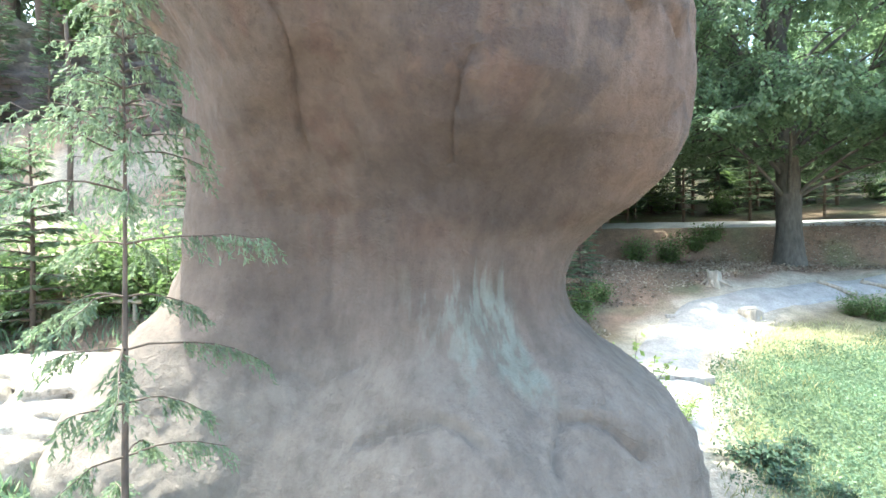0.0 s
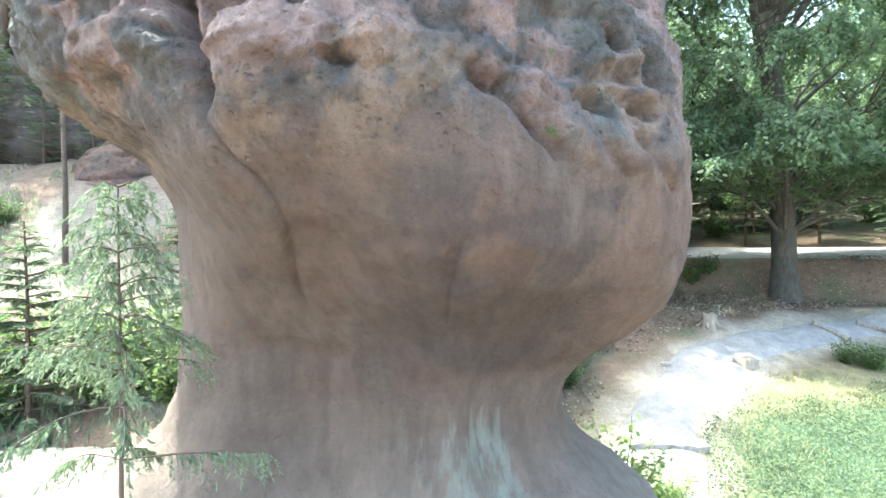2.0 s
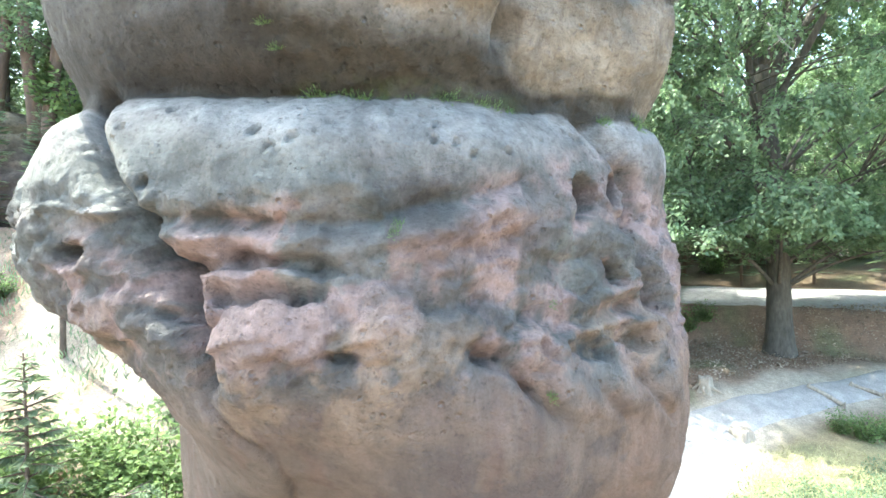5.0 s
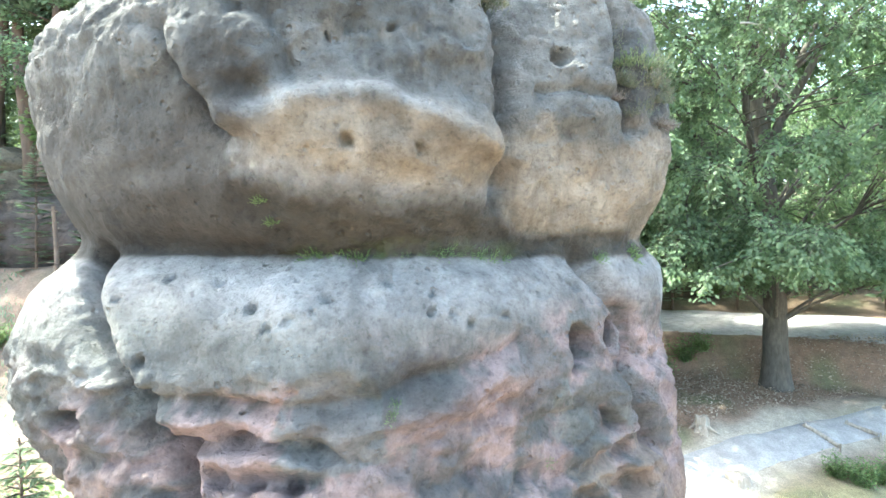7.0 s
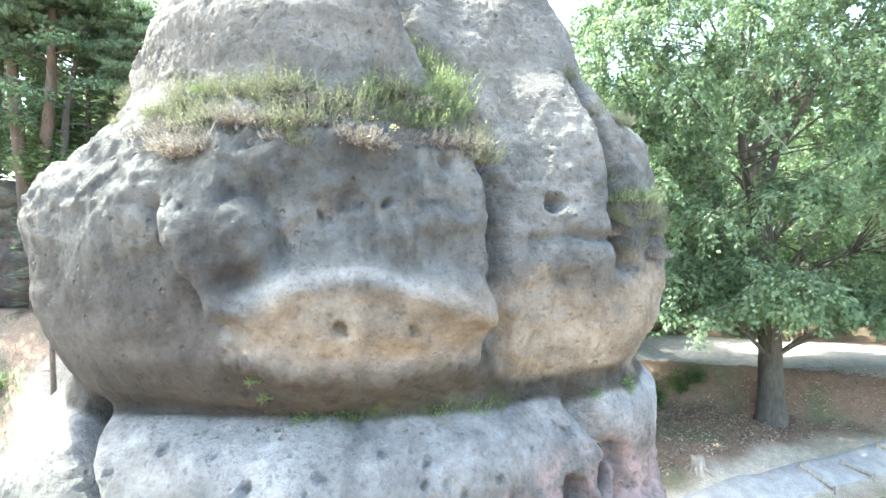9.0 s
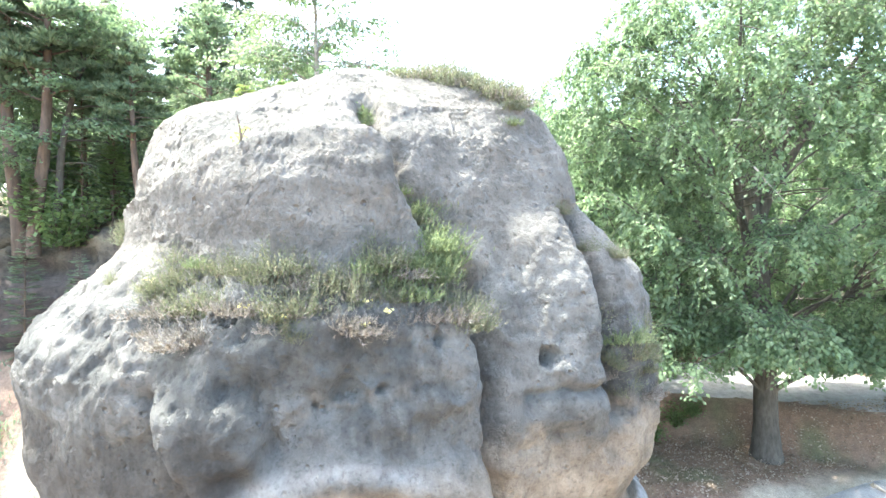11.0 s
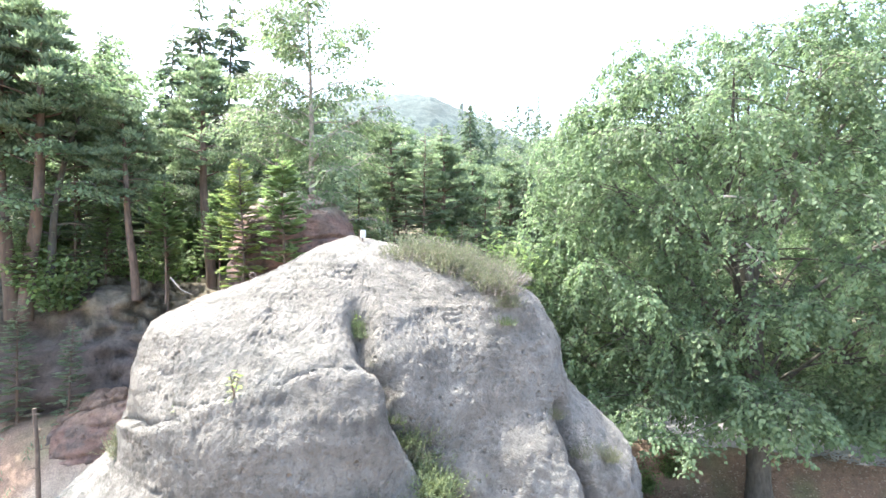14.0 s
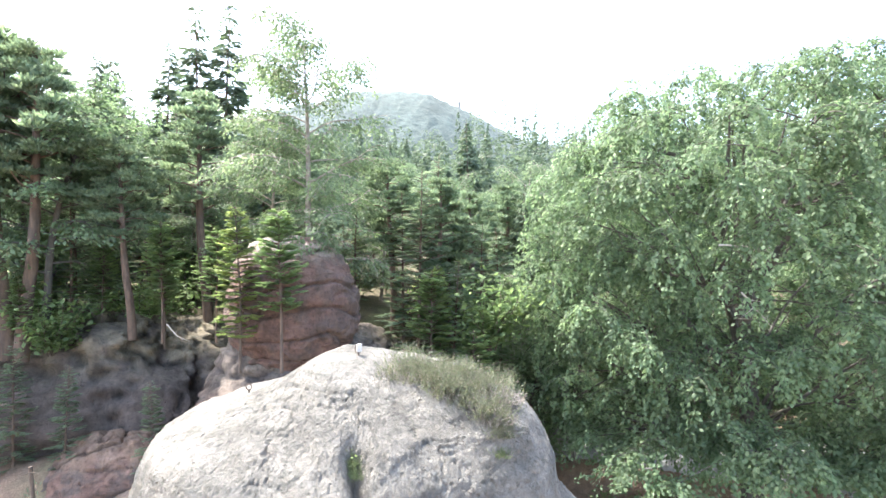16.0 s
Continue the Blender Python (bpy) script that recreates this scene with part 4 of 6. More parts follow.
def broadleaf(name, label, height, spread, seed, bark, leaf, trunk=0.2, limbs=16, sprays=9, per=36, size=0.1, droop=0.6, low=0.25, lean=0.0, hang=0.5):
    """A tree of curved limbs, each set with drooping sprays of leaves."""
    rng = np.random.default_rng(seed)
    tree = new(name)
    s = Shape()
    tp = curve_path((0, 0, -0.3), (lean, 0.02, 1), height * 0.93, 14, 0, rng, 0.035)
    tr = trunk * (1 - np.linspace(0, 1, 14)) ** 0.8 + 0.015
    tr[0] *= 1.5
    s.tube(tp, tr, 10)
    s.link("trunk", bark, tree)
    wood, crown = Shape(), Shape()
    C, A, B = [], [], []
    for k in range(limbs):
        f = low + (0.97 - low) * (k + rng.random()) / limbs
        base = np.array([np.interp(f, np.linspace(0, 1, 14), tp[:, i]) for i in range(3)])
        ang = k * 2.4 + rng.normal() * 0.3
        h = (f - low) / (1 - low)
        reach = spread * math.sqrt(max(0.1, 1 - (1.2 * h - 0.42) ** 2)) * rng.uniform(0.72, 1.08)
        up = 0.25 + 1.05 * max(0, f - 0.35)
        limb = curve_path(base, (math.cos(ang), math.sin(ang), up), reach, 12, droop * min(1.0, 1.5 - 1.4 * f), rng)
        wood.tube(limb, np.linspace(max(trunk * 0.32 * (1 - f) + 0.02, 0.02), 0.008, 12), 5)
        for j in range(sprays):
            g = 0.22 + 0.78 * (j + rng.random()) / sprays
            q = np.array([np.interp(g, np.linspace(0, 1, 12), limb[:, i]) for i in range(3)])
            out = limb[-1] - limb[0]
            out[2] = 0
            out /= np.linalg.norm(out) + 1e-6
            side = np.array((-out[1], out[0], 0)) * rng.choice((-1, 1)) * rng.uniform(0.2, 1.0)
            tw = curve_path(q, out * 0.7 + side + np.array((0, 0, rng.uniform(-0.1, 0.35))), reach * rng.uniform(0.16, 0.34) + 0.35, 6, hang * 2.4, rng)
            wood.tube(tw, np.linspace(0.016, 0.004, 6), 3)
            g2 = rng.random(per)
            c = np.stack([np.interp(g2, np.linspace(0, 1, 6), tw[:, i]) for i in range(3)], 1)
            w2 = tw[-1] - tw[0]
            w2 /= np.linalg.norm(w2) + 1e-6
            lat = np.cross(w2, (0, 0, 1))
            lat /= np.linalg.norm(lat) + 1e-6
            wide = rng.normal(size=per) * size * 2.6
            c = c + lat * wide[:, None] + rng.normal(size=(per, 3)) * size * 0.7
            c[:, 2] -= np.abs(wide) * 0.3 + rng.random(per) * size * 1.5 * hang
            al = w2 * 0.7 + lat * np.sign(wide)[:, None] * 0.6 + np.array((0, 0, -0.55 * hang)) + rng.normal(size=(per, 3)) * 0.35
            al /= np.linalg.norm(al, axis=1)[:, None]
            ac = np.cross(al, np.array((0, 0, 1.0)) + rng.normal(size=(per, 3)) * 0.5)
            ac /= np.linalg.norm(ac, axis=1)[:, None] + 1e-6
            k2 = size * rng.uniform(0.6, 1.15, per)[:, None]
            C.append(c)
            A.append(al * k2 * 0.62)
            B.append(ac * k2 * 0.36)
    tagged(wood.link("branchwork", bark, tree), kind="stuff")
    crown.leaves(np.concatenate(C), np.concatenate(A), np.concatenate(B))
    crown.link("crown", leaf, tree, False)
    return tagged(tree, label, "tree")


def conifer(name, label, height, spread, seed, bark, leaf, trunk=0.16, gap=0.42, needle=0.34, droop=0.9, low=0.08, thin=1.0, power=0.85, per_metre=9, narrow=0.16, wild=0.05):
    """Spruce or larch: whorls of boughs with twigs hanging to both sides."""
    rng = np.random.default_rng(seed)
    tree = new(name)
    s = Shape()
    tp = curve_path((0, 0, -0.3), (0, 0, 1), height, 14, 0, rng, 0.012)
    s.tube(tp, trunk * (1 - np.linspace(0, 1, 14)) + 0.012, 8)
    s.link("trunk", bark, tree)
    wood, crown = Shape(), Shape()
    C, A, B = [], [], []
    z = low * height
    while z < height * 0.985:
        f = z / height
        reach0 = spread * (1 - f) ** power * min(1, 0.55 + 2.2 * (f - low))
        base = np.array([np.interp(f, np.linspace(0, 1, 14), tp[:, i]) for i in range(3)])
        boughs = 4 + int(rng.random() * 3)
        for k in range(boughs):
            if rng.random() > thin:
                continue
            ang = 2 * math.pi * (k + rng.random() * 0.6) / boughs + z * 3
            reach = reach0 * rng.uniform(0.65, 1.12) + 0.08
            b = curve_path(base + np.array((0, 0, rng.normal() * gap * 0.2)), (math.cos(ang), math.sin(ang), 0.35 * f + 0.02), reach, 7, droop * (1.15 - f), rng, wild)
            wood.tube(b, np.linspace(0.012 + 0.012 * reach, 0.004, 7), 4)
            n = max(4, int(reach * per_metre))
            g = 0.12 + 0.88 * (np.arange(n) + rng.random(n)) / n
            c = np.stack([np.interp(g, np.linspace(0, 1, 7), b[:, i]) for i in range(3)], 1)
            out = np.array((math.cos(ang), math.sin(ang), 0))
            lat = np.array((-out[1], out[0], 0))
            sg = np.where(np.arange(n) % 2, 1, -1)[:, None]
            L = needle * (0.45 + 0.75 * np.sin(np.pi * np.clip(g, 0.1, 0.95))) * rng.uniform(0.7, 1.2, n) * min(1.0, 0.3 + 0.45 * reach / needle)
            al = out * 0.75 + lat * sg * rng.uniform(0.3, 1.0, (n, 1)) + np.array((0, 0, -1)) * rng.uniform(0.05, 0.9, (n, 1)) * droop
            al /= np.linalg.norm(al, axis=1)[:, None]
            ac = np.cross(al, np.array((0, 0, 1.0)) + rng.normal(size=(n, 3)) * 0.4)
            ac /= np.linalg.norm(ac, axis=1)[:, None] + 1e-6
            C.append(c + al * L[:, None] * 0.5)
            A.append(al * L[:, None] * 0.55)
            B.append(ac * L[:, None] * narrow)
        z += gap * rng.uniform(0.8, 1.2) * (1.15 - 0.5 * f)
    tagged(wood.link("branchwork", bark, tree), kind="stuff")
    crown.leaves(np.concatenate(C), np.concatenate(A), np.concatenate(B))
    crown.link("crown", leaf, tree, False)
    return tagged(tree, label, "tree")


def pine(name, label, height, spread, seed, trunk=0.2, low=0.5, boughs=26, lean=0.03):
    """A pine: bare rusty trunk, crooked boughs, needles in flat rounded pads."""
    rng = np.random.default_rng(seed)
    tree = new(name)
    s = Shape()
    tp = curve_path((0, 0, -0.3), (lean, 0, 1), height * 0.97, 14, 0, rng, 0.03)
    s.tube(tp, trunk * (1 - np.linspace(0, 1, 14)) ** 0.7 + 0.02, 9)
    s.link("trunk", PINE_BARK, tree)
    wood, crown = Shape(), Shape()
    C, A, B = [], [], []
    for k in range(boughs):
        f = low + (0.99 - low) * (k + rng.random()) / boughs
        base = np.array([np.interp(f, np.linspace(0, 1, 14), tp[:, i]) for i in range(3)])
        ang = k * 2.4 + rng.normal() * 0.4
        h = (f - low) / (1 - low)
        reach = spread * (0.55 + 1.3 * h * (1 - h) - 0.4 * h ** 2) * rng.uniform(0.6, 1.15)
        b = curve_path(base, (math.cos(ang), math.sin(ang), 0.3), reach, 8, 0.3, rng, 0.18)
        wood.tube(b, np.linspace(0.045 * (1.2 - f) + 0.012, 0.008, 8), 4)
        for j in range(max(3, int(reach * 3.2))):
            g = 0.45 + 0.55 * rng.random()
            q = np.array([np.interp(g, np.linspace(0, 1, 8), b[:, i]) for i in range(3)]) + rng.normal(size=3) * np.array((0.22, 0.22, 0.08)) * min(1, reach * 0.6)
            n = 70
            d = spun(rng, n)
            d[:, 2] = np.abs(d[:, 2]) * 0.9 - 0.1
            at = q + d * np.array((0.42, 0.42, 0.2)) * rng.uniform(0.35, 1.0, (n, 1))
            w = d + np.array((0, 0, 0.5)) + rng.normal(size=(n, 3)) * 0.35
            w /= np.linalg.norm(w, axis=1)[:, None]
            ac = np.cross(w, spun(rng, n))
            ac /= np.linalg.norm(ac, axis=1)[:, None] + 1e-6
            L = rng.uniform(0.12, 0.24, n)[:, None]
            C.append(at), A.append(w * L * 0.55), B.append(ac * L * 0.2)
    tagged(wood.link("branchwork", PINE_BARK, tree), kind="stuff")
    crown.leaves(np.concatenate(C), np.concatenate(A), np.concatenate(B))
    crown.link("crown", PINE_NEEDLE, tree, False)
    return tagged(tree, label, "tree")


def great_beech(label, seed, leaf):
    """A broad old beech: forked stems, arching limbs, each bough hung with a curtain of leaves."""
    rng = np.random.default_rng(seed)
    tree = new("beech")
    n = 14
    s = Shape()
    tp = curve_path((0, 0, -0.4), (0.0, 0.0, 1), 11.5, n, 0, rng, 0.02)
    tr = np.linspace(0.46, 0.26, n)
    tr[0], tr[1] = 0.72, 0.52
    s.tube(tp, tr, 14)
    s.link("trunk", BARK, tree)
    for foot, way, length, r in ((8, (-0.42, -0.1, 1), 10.5, 0.2), (9, (0.0, 0.12, 1), 9.5, 0.2), (10, (0.3, -0.05, 1), 9.5, 0.2), (12, (0.75, 0.1, 0.9), 9.0, 0.17), (7, (-0.75, -0.12, 0.85), 9.5, 0.16)):
        s = Shape()
        s.tube(curve_path(tp[foot], way, length, 12, 0.1, rng, 0.06), np.linspace(r, 0.03, 12), 8)
        s.link("stem", BARK, tree)
    middle, half = np.array((1.5, -0.4, 10.6)), np.array((10.3, 5.4, 8.4))
    tops = []
    while len(tops) < 450:
        d = rng.uniform(-1, 1, 3)
        size = float(np.sum(np.abs(d) ** 2.4) ** (1 / 2.4))
        if size > 1 or size < 0.5 or rng.random() > size ** 1.5:
            continue
        q = middle + d * half * np.array((1, 1, 1.0 if d[2] > 0 else 0.93))
        if q[2] < 4.6 or np.linalg.norm((q - np.array((-2.0, -4.6, 10.4))) / np.array((1.4, 1.8, 1.7))) < 1:
            continue
        if tops and np.min(np.linalg.norm((np.array(tops) - q) / np.array((1, 1, 0.7)), axis=1)) < 0.78:
            continue
        tops.append(q)
    while len(tops) < 500:
        q = np.array((rng.uniform(-7.0, 9.5), rng.uniform(-5.0, 3.0), rng.uniform(4.0, 5.6)))
        if np.hypot(q[0] / 9.5, q[1] / 6) < 1 and np.min(np.linalg.norm((np.array(tops) - q) / np.array((1, 1, 0.6)), axis=1)) > 0.8:
            tops.append(q)
    for k in range(16):
        tops.append(np.array((rng.uniform(-3.0, 3.0), rng.uniform(-5.2, -2.0), rng.uniform(4.4, 6.4))))
    tops = np.array(tops)

    def arch(a, b, rise, m=9):
        mid = 0.5 * (a + b) + np.array((0, 0, rise * np.linalg.norm(b - a))) + rng.normal(size=3) * 0.12
        t = np.linspace(0, 1, m)[:, None]
        return (1 - t) ** 2 * a + 2 * t * (1 - t) * mid + t ** 2 * b
    limbs = []
    for k in rng.permutation(len(tops))[:34]:
        q = tp[0] + (tops[k] - tp[0]) * np.array((0.72, 0.72, 1.0))
        zs = float(np.clip(q[2] - 0.7 * np.hypot(q[0], q[1]), 2.4, 10.8))
        a = np.array([np.interp(zs, tp[:, 2], tp[:, i]) for i in range(3)])
        path = arch(a, q, 0.16, 12)
        s = Shape()
        s.tube(path, np.linspace(0.08, 0.025, 12), 6)
        s.link("limb", BARK, tree)
        limbs.append(path[4:])
    knots = np.concatenate(limbs)
    wood, crown = Shape(), Shape()
    C, A, B = [], [], []
    for q in tops:
        lowly = float(ease(5.6, 4.6, np.array(q[2])))
        j = np.argmin(np.linalg.norm((knots - q) * np.array((1, 1, 1.3)), axis=1) + 0.8 * np.maximum(0, knots[:, 2] - q[2]))
        if np.linalg.norm(knots[j] - q) > 0.3:
            wood.tube(arch(knots[j], q, 0.12), np.linspace(0.035, 0.012, 9), 4)
        out = q - middle
        out[2] = 0
        out /= np.linalg.norm(out) + 1e-6
        for k in range(12):
            ang = k * 2.4 + rng.normal() * 0.3
            way = np.array((math.cos(ang), math.sin(ang), 0.4 - 0.3 * lowly)) * rng.uniform(0.5, 1.0) + 0.4 * out
            length = rng.uniform(0.8, 1.6) if lowly > 0.3 else rng.uniform(0.8, 2.3)
            tw = curve_path(q + rng.normal(size=3) * 0.15, way, length, 8, 4.2 - 3.5 * lowly, rng, 0.12)
            wood.tube(tw[:6], np.linspace(0.012, 0.004, 6), 3)
            m = 46
            g = rng.random(m) ** 0.8
            c = np.stack([np.interp(g, np.linspace(0, 1, 8), tw[:, i]) for i in range(3)], 1)
            w2 = np.stack([np.interp(g, np.linspace(0, 1, 8), np.gradient(tw[:, i])) for i in range(3)], 1)
            w2 /= np.linalg.norm(w2, axis=1)[:, None]
            lat = np.cross(w2, np.array((0.02, 0.01, 1.0)))
            lat /= np.linalg.norm(lat, axis=1)[:, None] + 1e-6
            wide = rng.normal(size=(m, 1)) * 0.11
            c = c + lat * wide + rng.normal(size=(m, 3)) * 0.05
            al = w2 * 0.8 + lat * np.sign(wide) * 0.7 + rng.normal(size=(m, 3)) * 0.3 + np.array((0, 0, -0.25))
            al /= np.linalg.norm(al, axis=1)[:, None]
            ac = np.cross(al, np.array((0, 0, 1.0)) + 0.4 * out + rng.normal(size=(m, 3)) * 0.45)
            ac /= np.linalg.norm(ac, axis=1)[:, None] + 1e-6
            L = rng.uniform(0.08, 0.15, (m, 1))
            C.append(c), A.append(al * L * 0.62), B.append(ac * L * 0.4)
    tagged(wood.link("branchwork", BARK, tree), kind="stuff")
    crown.leaves(np.concatenate(C), np.concatenate(A), np.concatenate(B))
    crown.link("crown", leaf, tree, False)
    return tagged(tree, label, "tree")


def place(ob, x, y, z=None, scale=1.0, turn=0.0, tall=1.0):
    if z is None:
        z = float(ground_height(np.array([x]), np.array([y]))[0])
    ob.matrix_world = pose(x, y, z, 0, 0, turn) @ Matrix.Diagonal((scale, scale, scale * tall, 1))
    return ob


def again(ob, x, y, z=None, scale=1.0, turn=0.0, tall=1.0):
    if z is None:
        z = float(ground_height(np.array([x]), np.array([y]))[0])
    keep = ob.scale.copy()
    ob.scale = (1, 1, 1)
    c = copy_thing(ob, pose(x, y, z, 0, 0, turn) @ Matrix.Diagonal((scale, scale, scale * tall, 1)))
    ob.scale = keep
    return c


# the great beech beside the road
beech = place(great_beech("large old beech with drooping leafy boughs beside the road", 11, BEECH_LEAF), 12.9, 19.8, 2.3)

# trees on the forested plateau
birch = place(broadleaf("birch", "tall slender birch with fine light foliage", 10.8, 3.0, 8, BIRCH_BARK, BIRCH_LEAF, 0.13, 34, 11, 56, 0.115, 0.5, 0.22, 0.02, 0.8), -3.7, 18.9, 11.2)
big_pine = place(pine("pine", "Scots pine with bare trunk and dense rounded crown", 9.6, 2.4, 15, 0.19, 0.5, 42, -0.04), -8.4, 21.6, 11.0)
spruce = place(conifer("spruce", "tall dark spruce with drooping boughs", 19, 3.7, 21, SPRUCE_BARK, SPRUCE_NEEDLE, 0.2, 0.56, 0.72, 1.1, 0.1, 0.9, 0.85, 15, 0.16, 0.09), -16.4, 35.0, 10.5, 0.9)
thin_spruce = place(conifer("spruce", "thin half-bare spruce standing above the woods", 19, 3.6, 24, SPRUCE_BARK, SPRUCE_NEEDLE, 0.2, 0.58, 0.68, 0.9, 0.15, 0.8, 0.85, 15, 0.16, 0.1), -13.6, 33.0, 11.0, 0.95)
larch = place(conifer("larch", "young yellow-green larch on the rock's edge", 4.8, 1.15, 27, SPRUCE_BARK, LARCH_NEEDLE, 0.035, 0.2, 0.19, 0.3, 0.22, 0.9, 0.7, 75, 0.15, 0.1), -5.1, 15.4, 10.6)
young_pine = place(conifer("young_pine", "young green pine growing beside the rock head", 4.6, 1.2, 29, PINE_BARK, YOUNG_NEEDLE, 0.04, 0.2, 0.24, -0.2, 0.38, 0.97, 0.55, 70, 0.15, 0.1), -3.8, 14.9, 10.7)
grove_tree = place(broadleaf("broadleaf_tree", "leafy broadleaf tree at the forest edge", 11.0, 3.4, 33, BARK, BEECH_LEAF, 0.16, 26, 10, 40, 0.17, 0.5, 0.25, 0.02, 0.5), -16.6, 23.0, 10.4)
again(big_pine, -13.9, 18.6, 10.4, 1.2, 10)
again(big_pine, -13.2, 18.2, 10.4, 1.12, 200)
again(spruce, -16.6, 27.6, 10.6, 0.72)
again(thin_spruce, -11.6, 32.0, 11.0, 0.95, 120)
again(thin_spruce, -14.8, 27.0, 10.8, 0.62, 50)
again(spruce, -18.6, 33.0, 11.0, 0.8, 70)
for x, y, z, k, turn in ((-9.9, 18.8, 10.9, 0.72, 40), (-12.4, 21.5, 11, 0.95, 110), (-15.6, 19.0, 11, 1.08, 200), (-1.0, 21.5, 10.6, 0.75, 80), (0.9, 20.8, 9.0, 0.85, 300),
                         (3.0, 26.0, 8.0, 0.95, 20), (-5.4, 24.5, 11.4, 0.8, 170), (-18.5, 17.5, 10.6, 1.0, 30), (5.0, 31.0, 8.0, 1.05, 130)):
    again(big_pine, x, y, z, k, turn)
for x, y, z, k, turn in ((-5.6, 20.6, 11.2, 0.72, 60), (-1.8, 25.0, 10.5, 0.7, 140), (1.8, 29.0, 9.0, 0.85, 200), (6.6, 33.0, 8.0, 1.05, 30), (-10.6, 26.0, 11.0, 0.7, 250), (9.5, 37.0, 8.0, 1.1, 80)):
    again(birch, x, y, z, k, turn)
for x, y, z, k, turn in ((-12.8, 18.8, 10.8, 0.85, 90), (-17.6, 22.0, 11, 0.95, 180), (4.6, 22.6, 4.0, 0.62, 20), (2.6, 19.5, 5.0, 0.55, 210), (20.0, 30.0, None, 1.2, 60), (14.0, 31.5, None, 1.1, 150),
                         (26.0, 28.0, None, 1.25, 270), (9.0, 29.5, None, 1.0, 330), (24.5, 17.5, None, 1.1, 0), (-20.0, 14.5, None, 0.9, 30), (7.2, 24.6, None, 0.7, 75)):
    again(grove_tree, x, y, z, k, turn)
for x, y, z, k, turn in ((7.5, 27.5, None, 0.62, 15), (11.5, 34.0, None, 0.8, 85), (17.0, 33.0, None, 0.85, 140), (22.5, 36.0, None, 0.9, 200), (5.5, 29.0, None, 0.7, 280), (-21.0, 24.0, 11, 0.8, 300),
                         (-8.0, 27.5, 11.4, 0.55, 320), (-23.0, 16.0, 9.0, 0.85, 20), (28.0, 33.0, None, 0.9, 10), (3.5, 36.0, None, 0.8, 110)):
    again(spruce, x, y, z, k, turn)
for x, y, z, k, turn in ((-4.4, 16.2, 10.6, 0.7, 70), (0.4, 17.8, 8.4, 1.1, 200), (-8.6, 18.2, 10.9, 0.9, 30), (-6.6, 17.6, 11, 0.8, 130), (1.9, 17.6, 6.0, 1.2, 10), (-11.4, 19.6, 10.8, 0.8, 160)):
    again(young_pine, x, y, z, k, turn)


wood_pine = place(conifer("woodland_pine", "mid-green pine of the dense young forest", 9.0, 1.8, 37, PINE_BARK, PINE_NEEDLE, 0.09, 0.4, 0.36, 0.15, 0.12, 0.85, 0.62, 22, 0.13, 0.1), 0.0, 19.6, 8.0)
spots = np.random.default_rng(38)
for k in range(64):
    y = spots.uniform(19, 38)
    x = spots.uniform(-21, 9) * (0.6 + y / 60)
    if x < 2 and y < 21 or (-11 < x < -3 and y < 24) or (x > 6 and y < 27):
        continue
    z = float(ground_height(np.array([x]), np.array([y]))[0])
    again(wood_pine, x, y, z - 0.2, spots.uniform(0.5, 0.8) if -4 < x < 9 else spots.uniform(0.65, 1.05), spots.uniform(0, 360), spots.uniform(0.9, 1.15))
for x, y, z, k in ((1.2, 18.6, 7.2, 0.72), (2.4, 20.5, 7.0, 0.9), (-0.6, 20.6, 8.6, 0.85), (3.6, 23.0, 6.5, 0.95), (0.6, 22.6, 9.5, 0.95), (-12.6, 19.8, 10.8, 0.7)):
    again(wood_pine, x, y, z, k, 57 * x)


for x, y, k, turn in ((6.5, 28.6, 0.75, 10), (9.6, 27.6, 0.7, 80), (12.4, 27.4, 0.8, 160), (15.6, 27.0, 0.85, 220), (18.8, 26.2, 0.8, 300), (22.0, 25.4, 0.9, 40), (8.0, 31.0, 0.9, 120), (11.0, 30.4, 0.9, 200),
                      (14.0, 29.8, 1.0, 280), (17.5, 29.6, 0.95, 330), (21.5, 29.0, 1.0, 60), (25.5, 26.0, 1.0, 140), (13.0, 33.5, 1.0, 20), (19.5, 33.0, 1.05, 100)):
    again(wood_pine, x, y, None, k, turn)
for x, y, z, k, turn in ((-12.6, 17.0, 6.6, 0.5, 20), (-10.9, 16.8, 6.6, 0.42, 90), (-14.4, 17.2, 6.8, 0.55, 150), (-16.4, 17.0, 6.7, 0.6, 210), (-8.0, 16.4, 6.4, 0.4, 270), (-18.6, 16.4, 6.5, 0.6, 330)):
    again(wood_pine, x, y, z, k, turn)


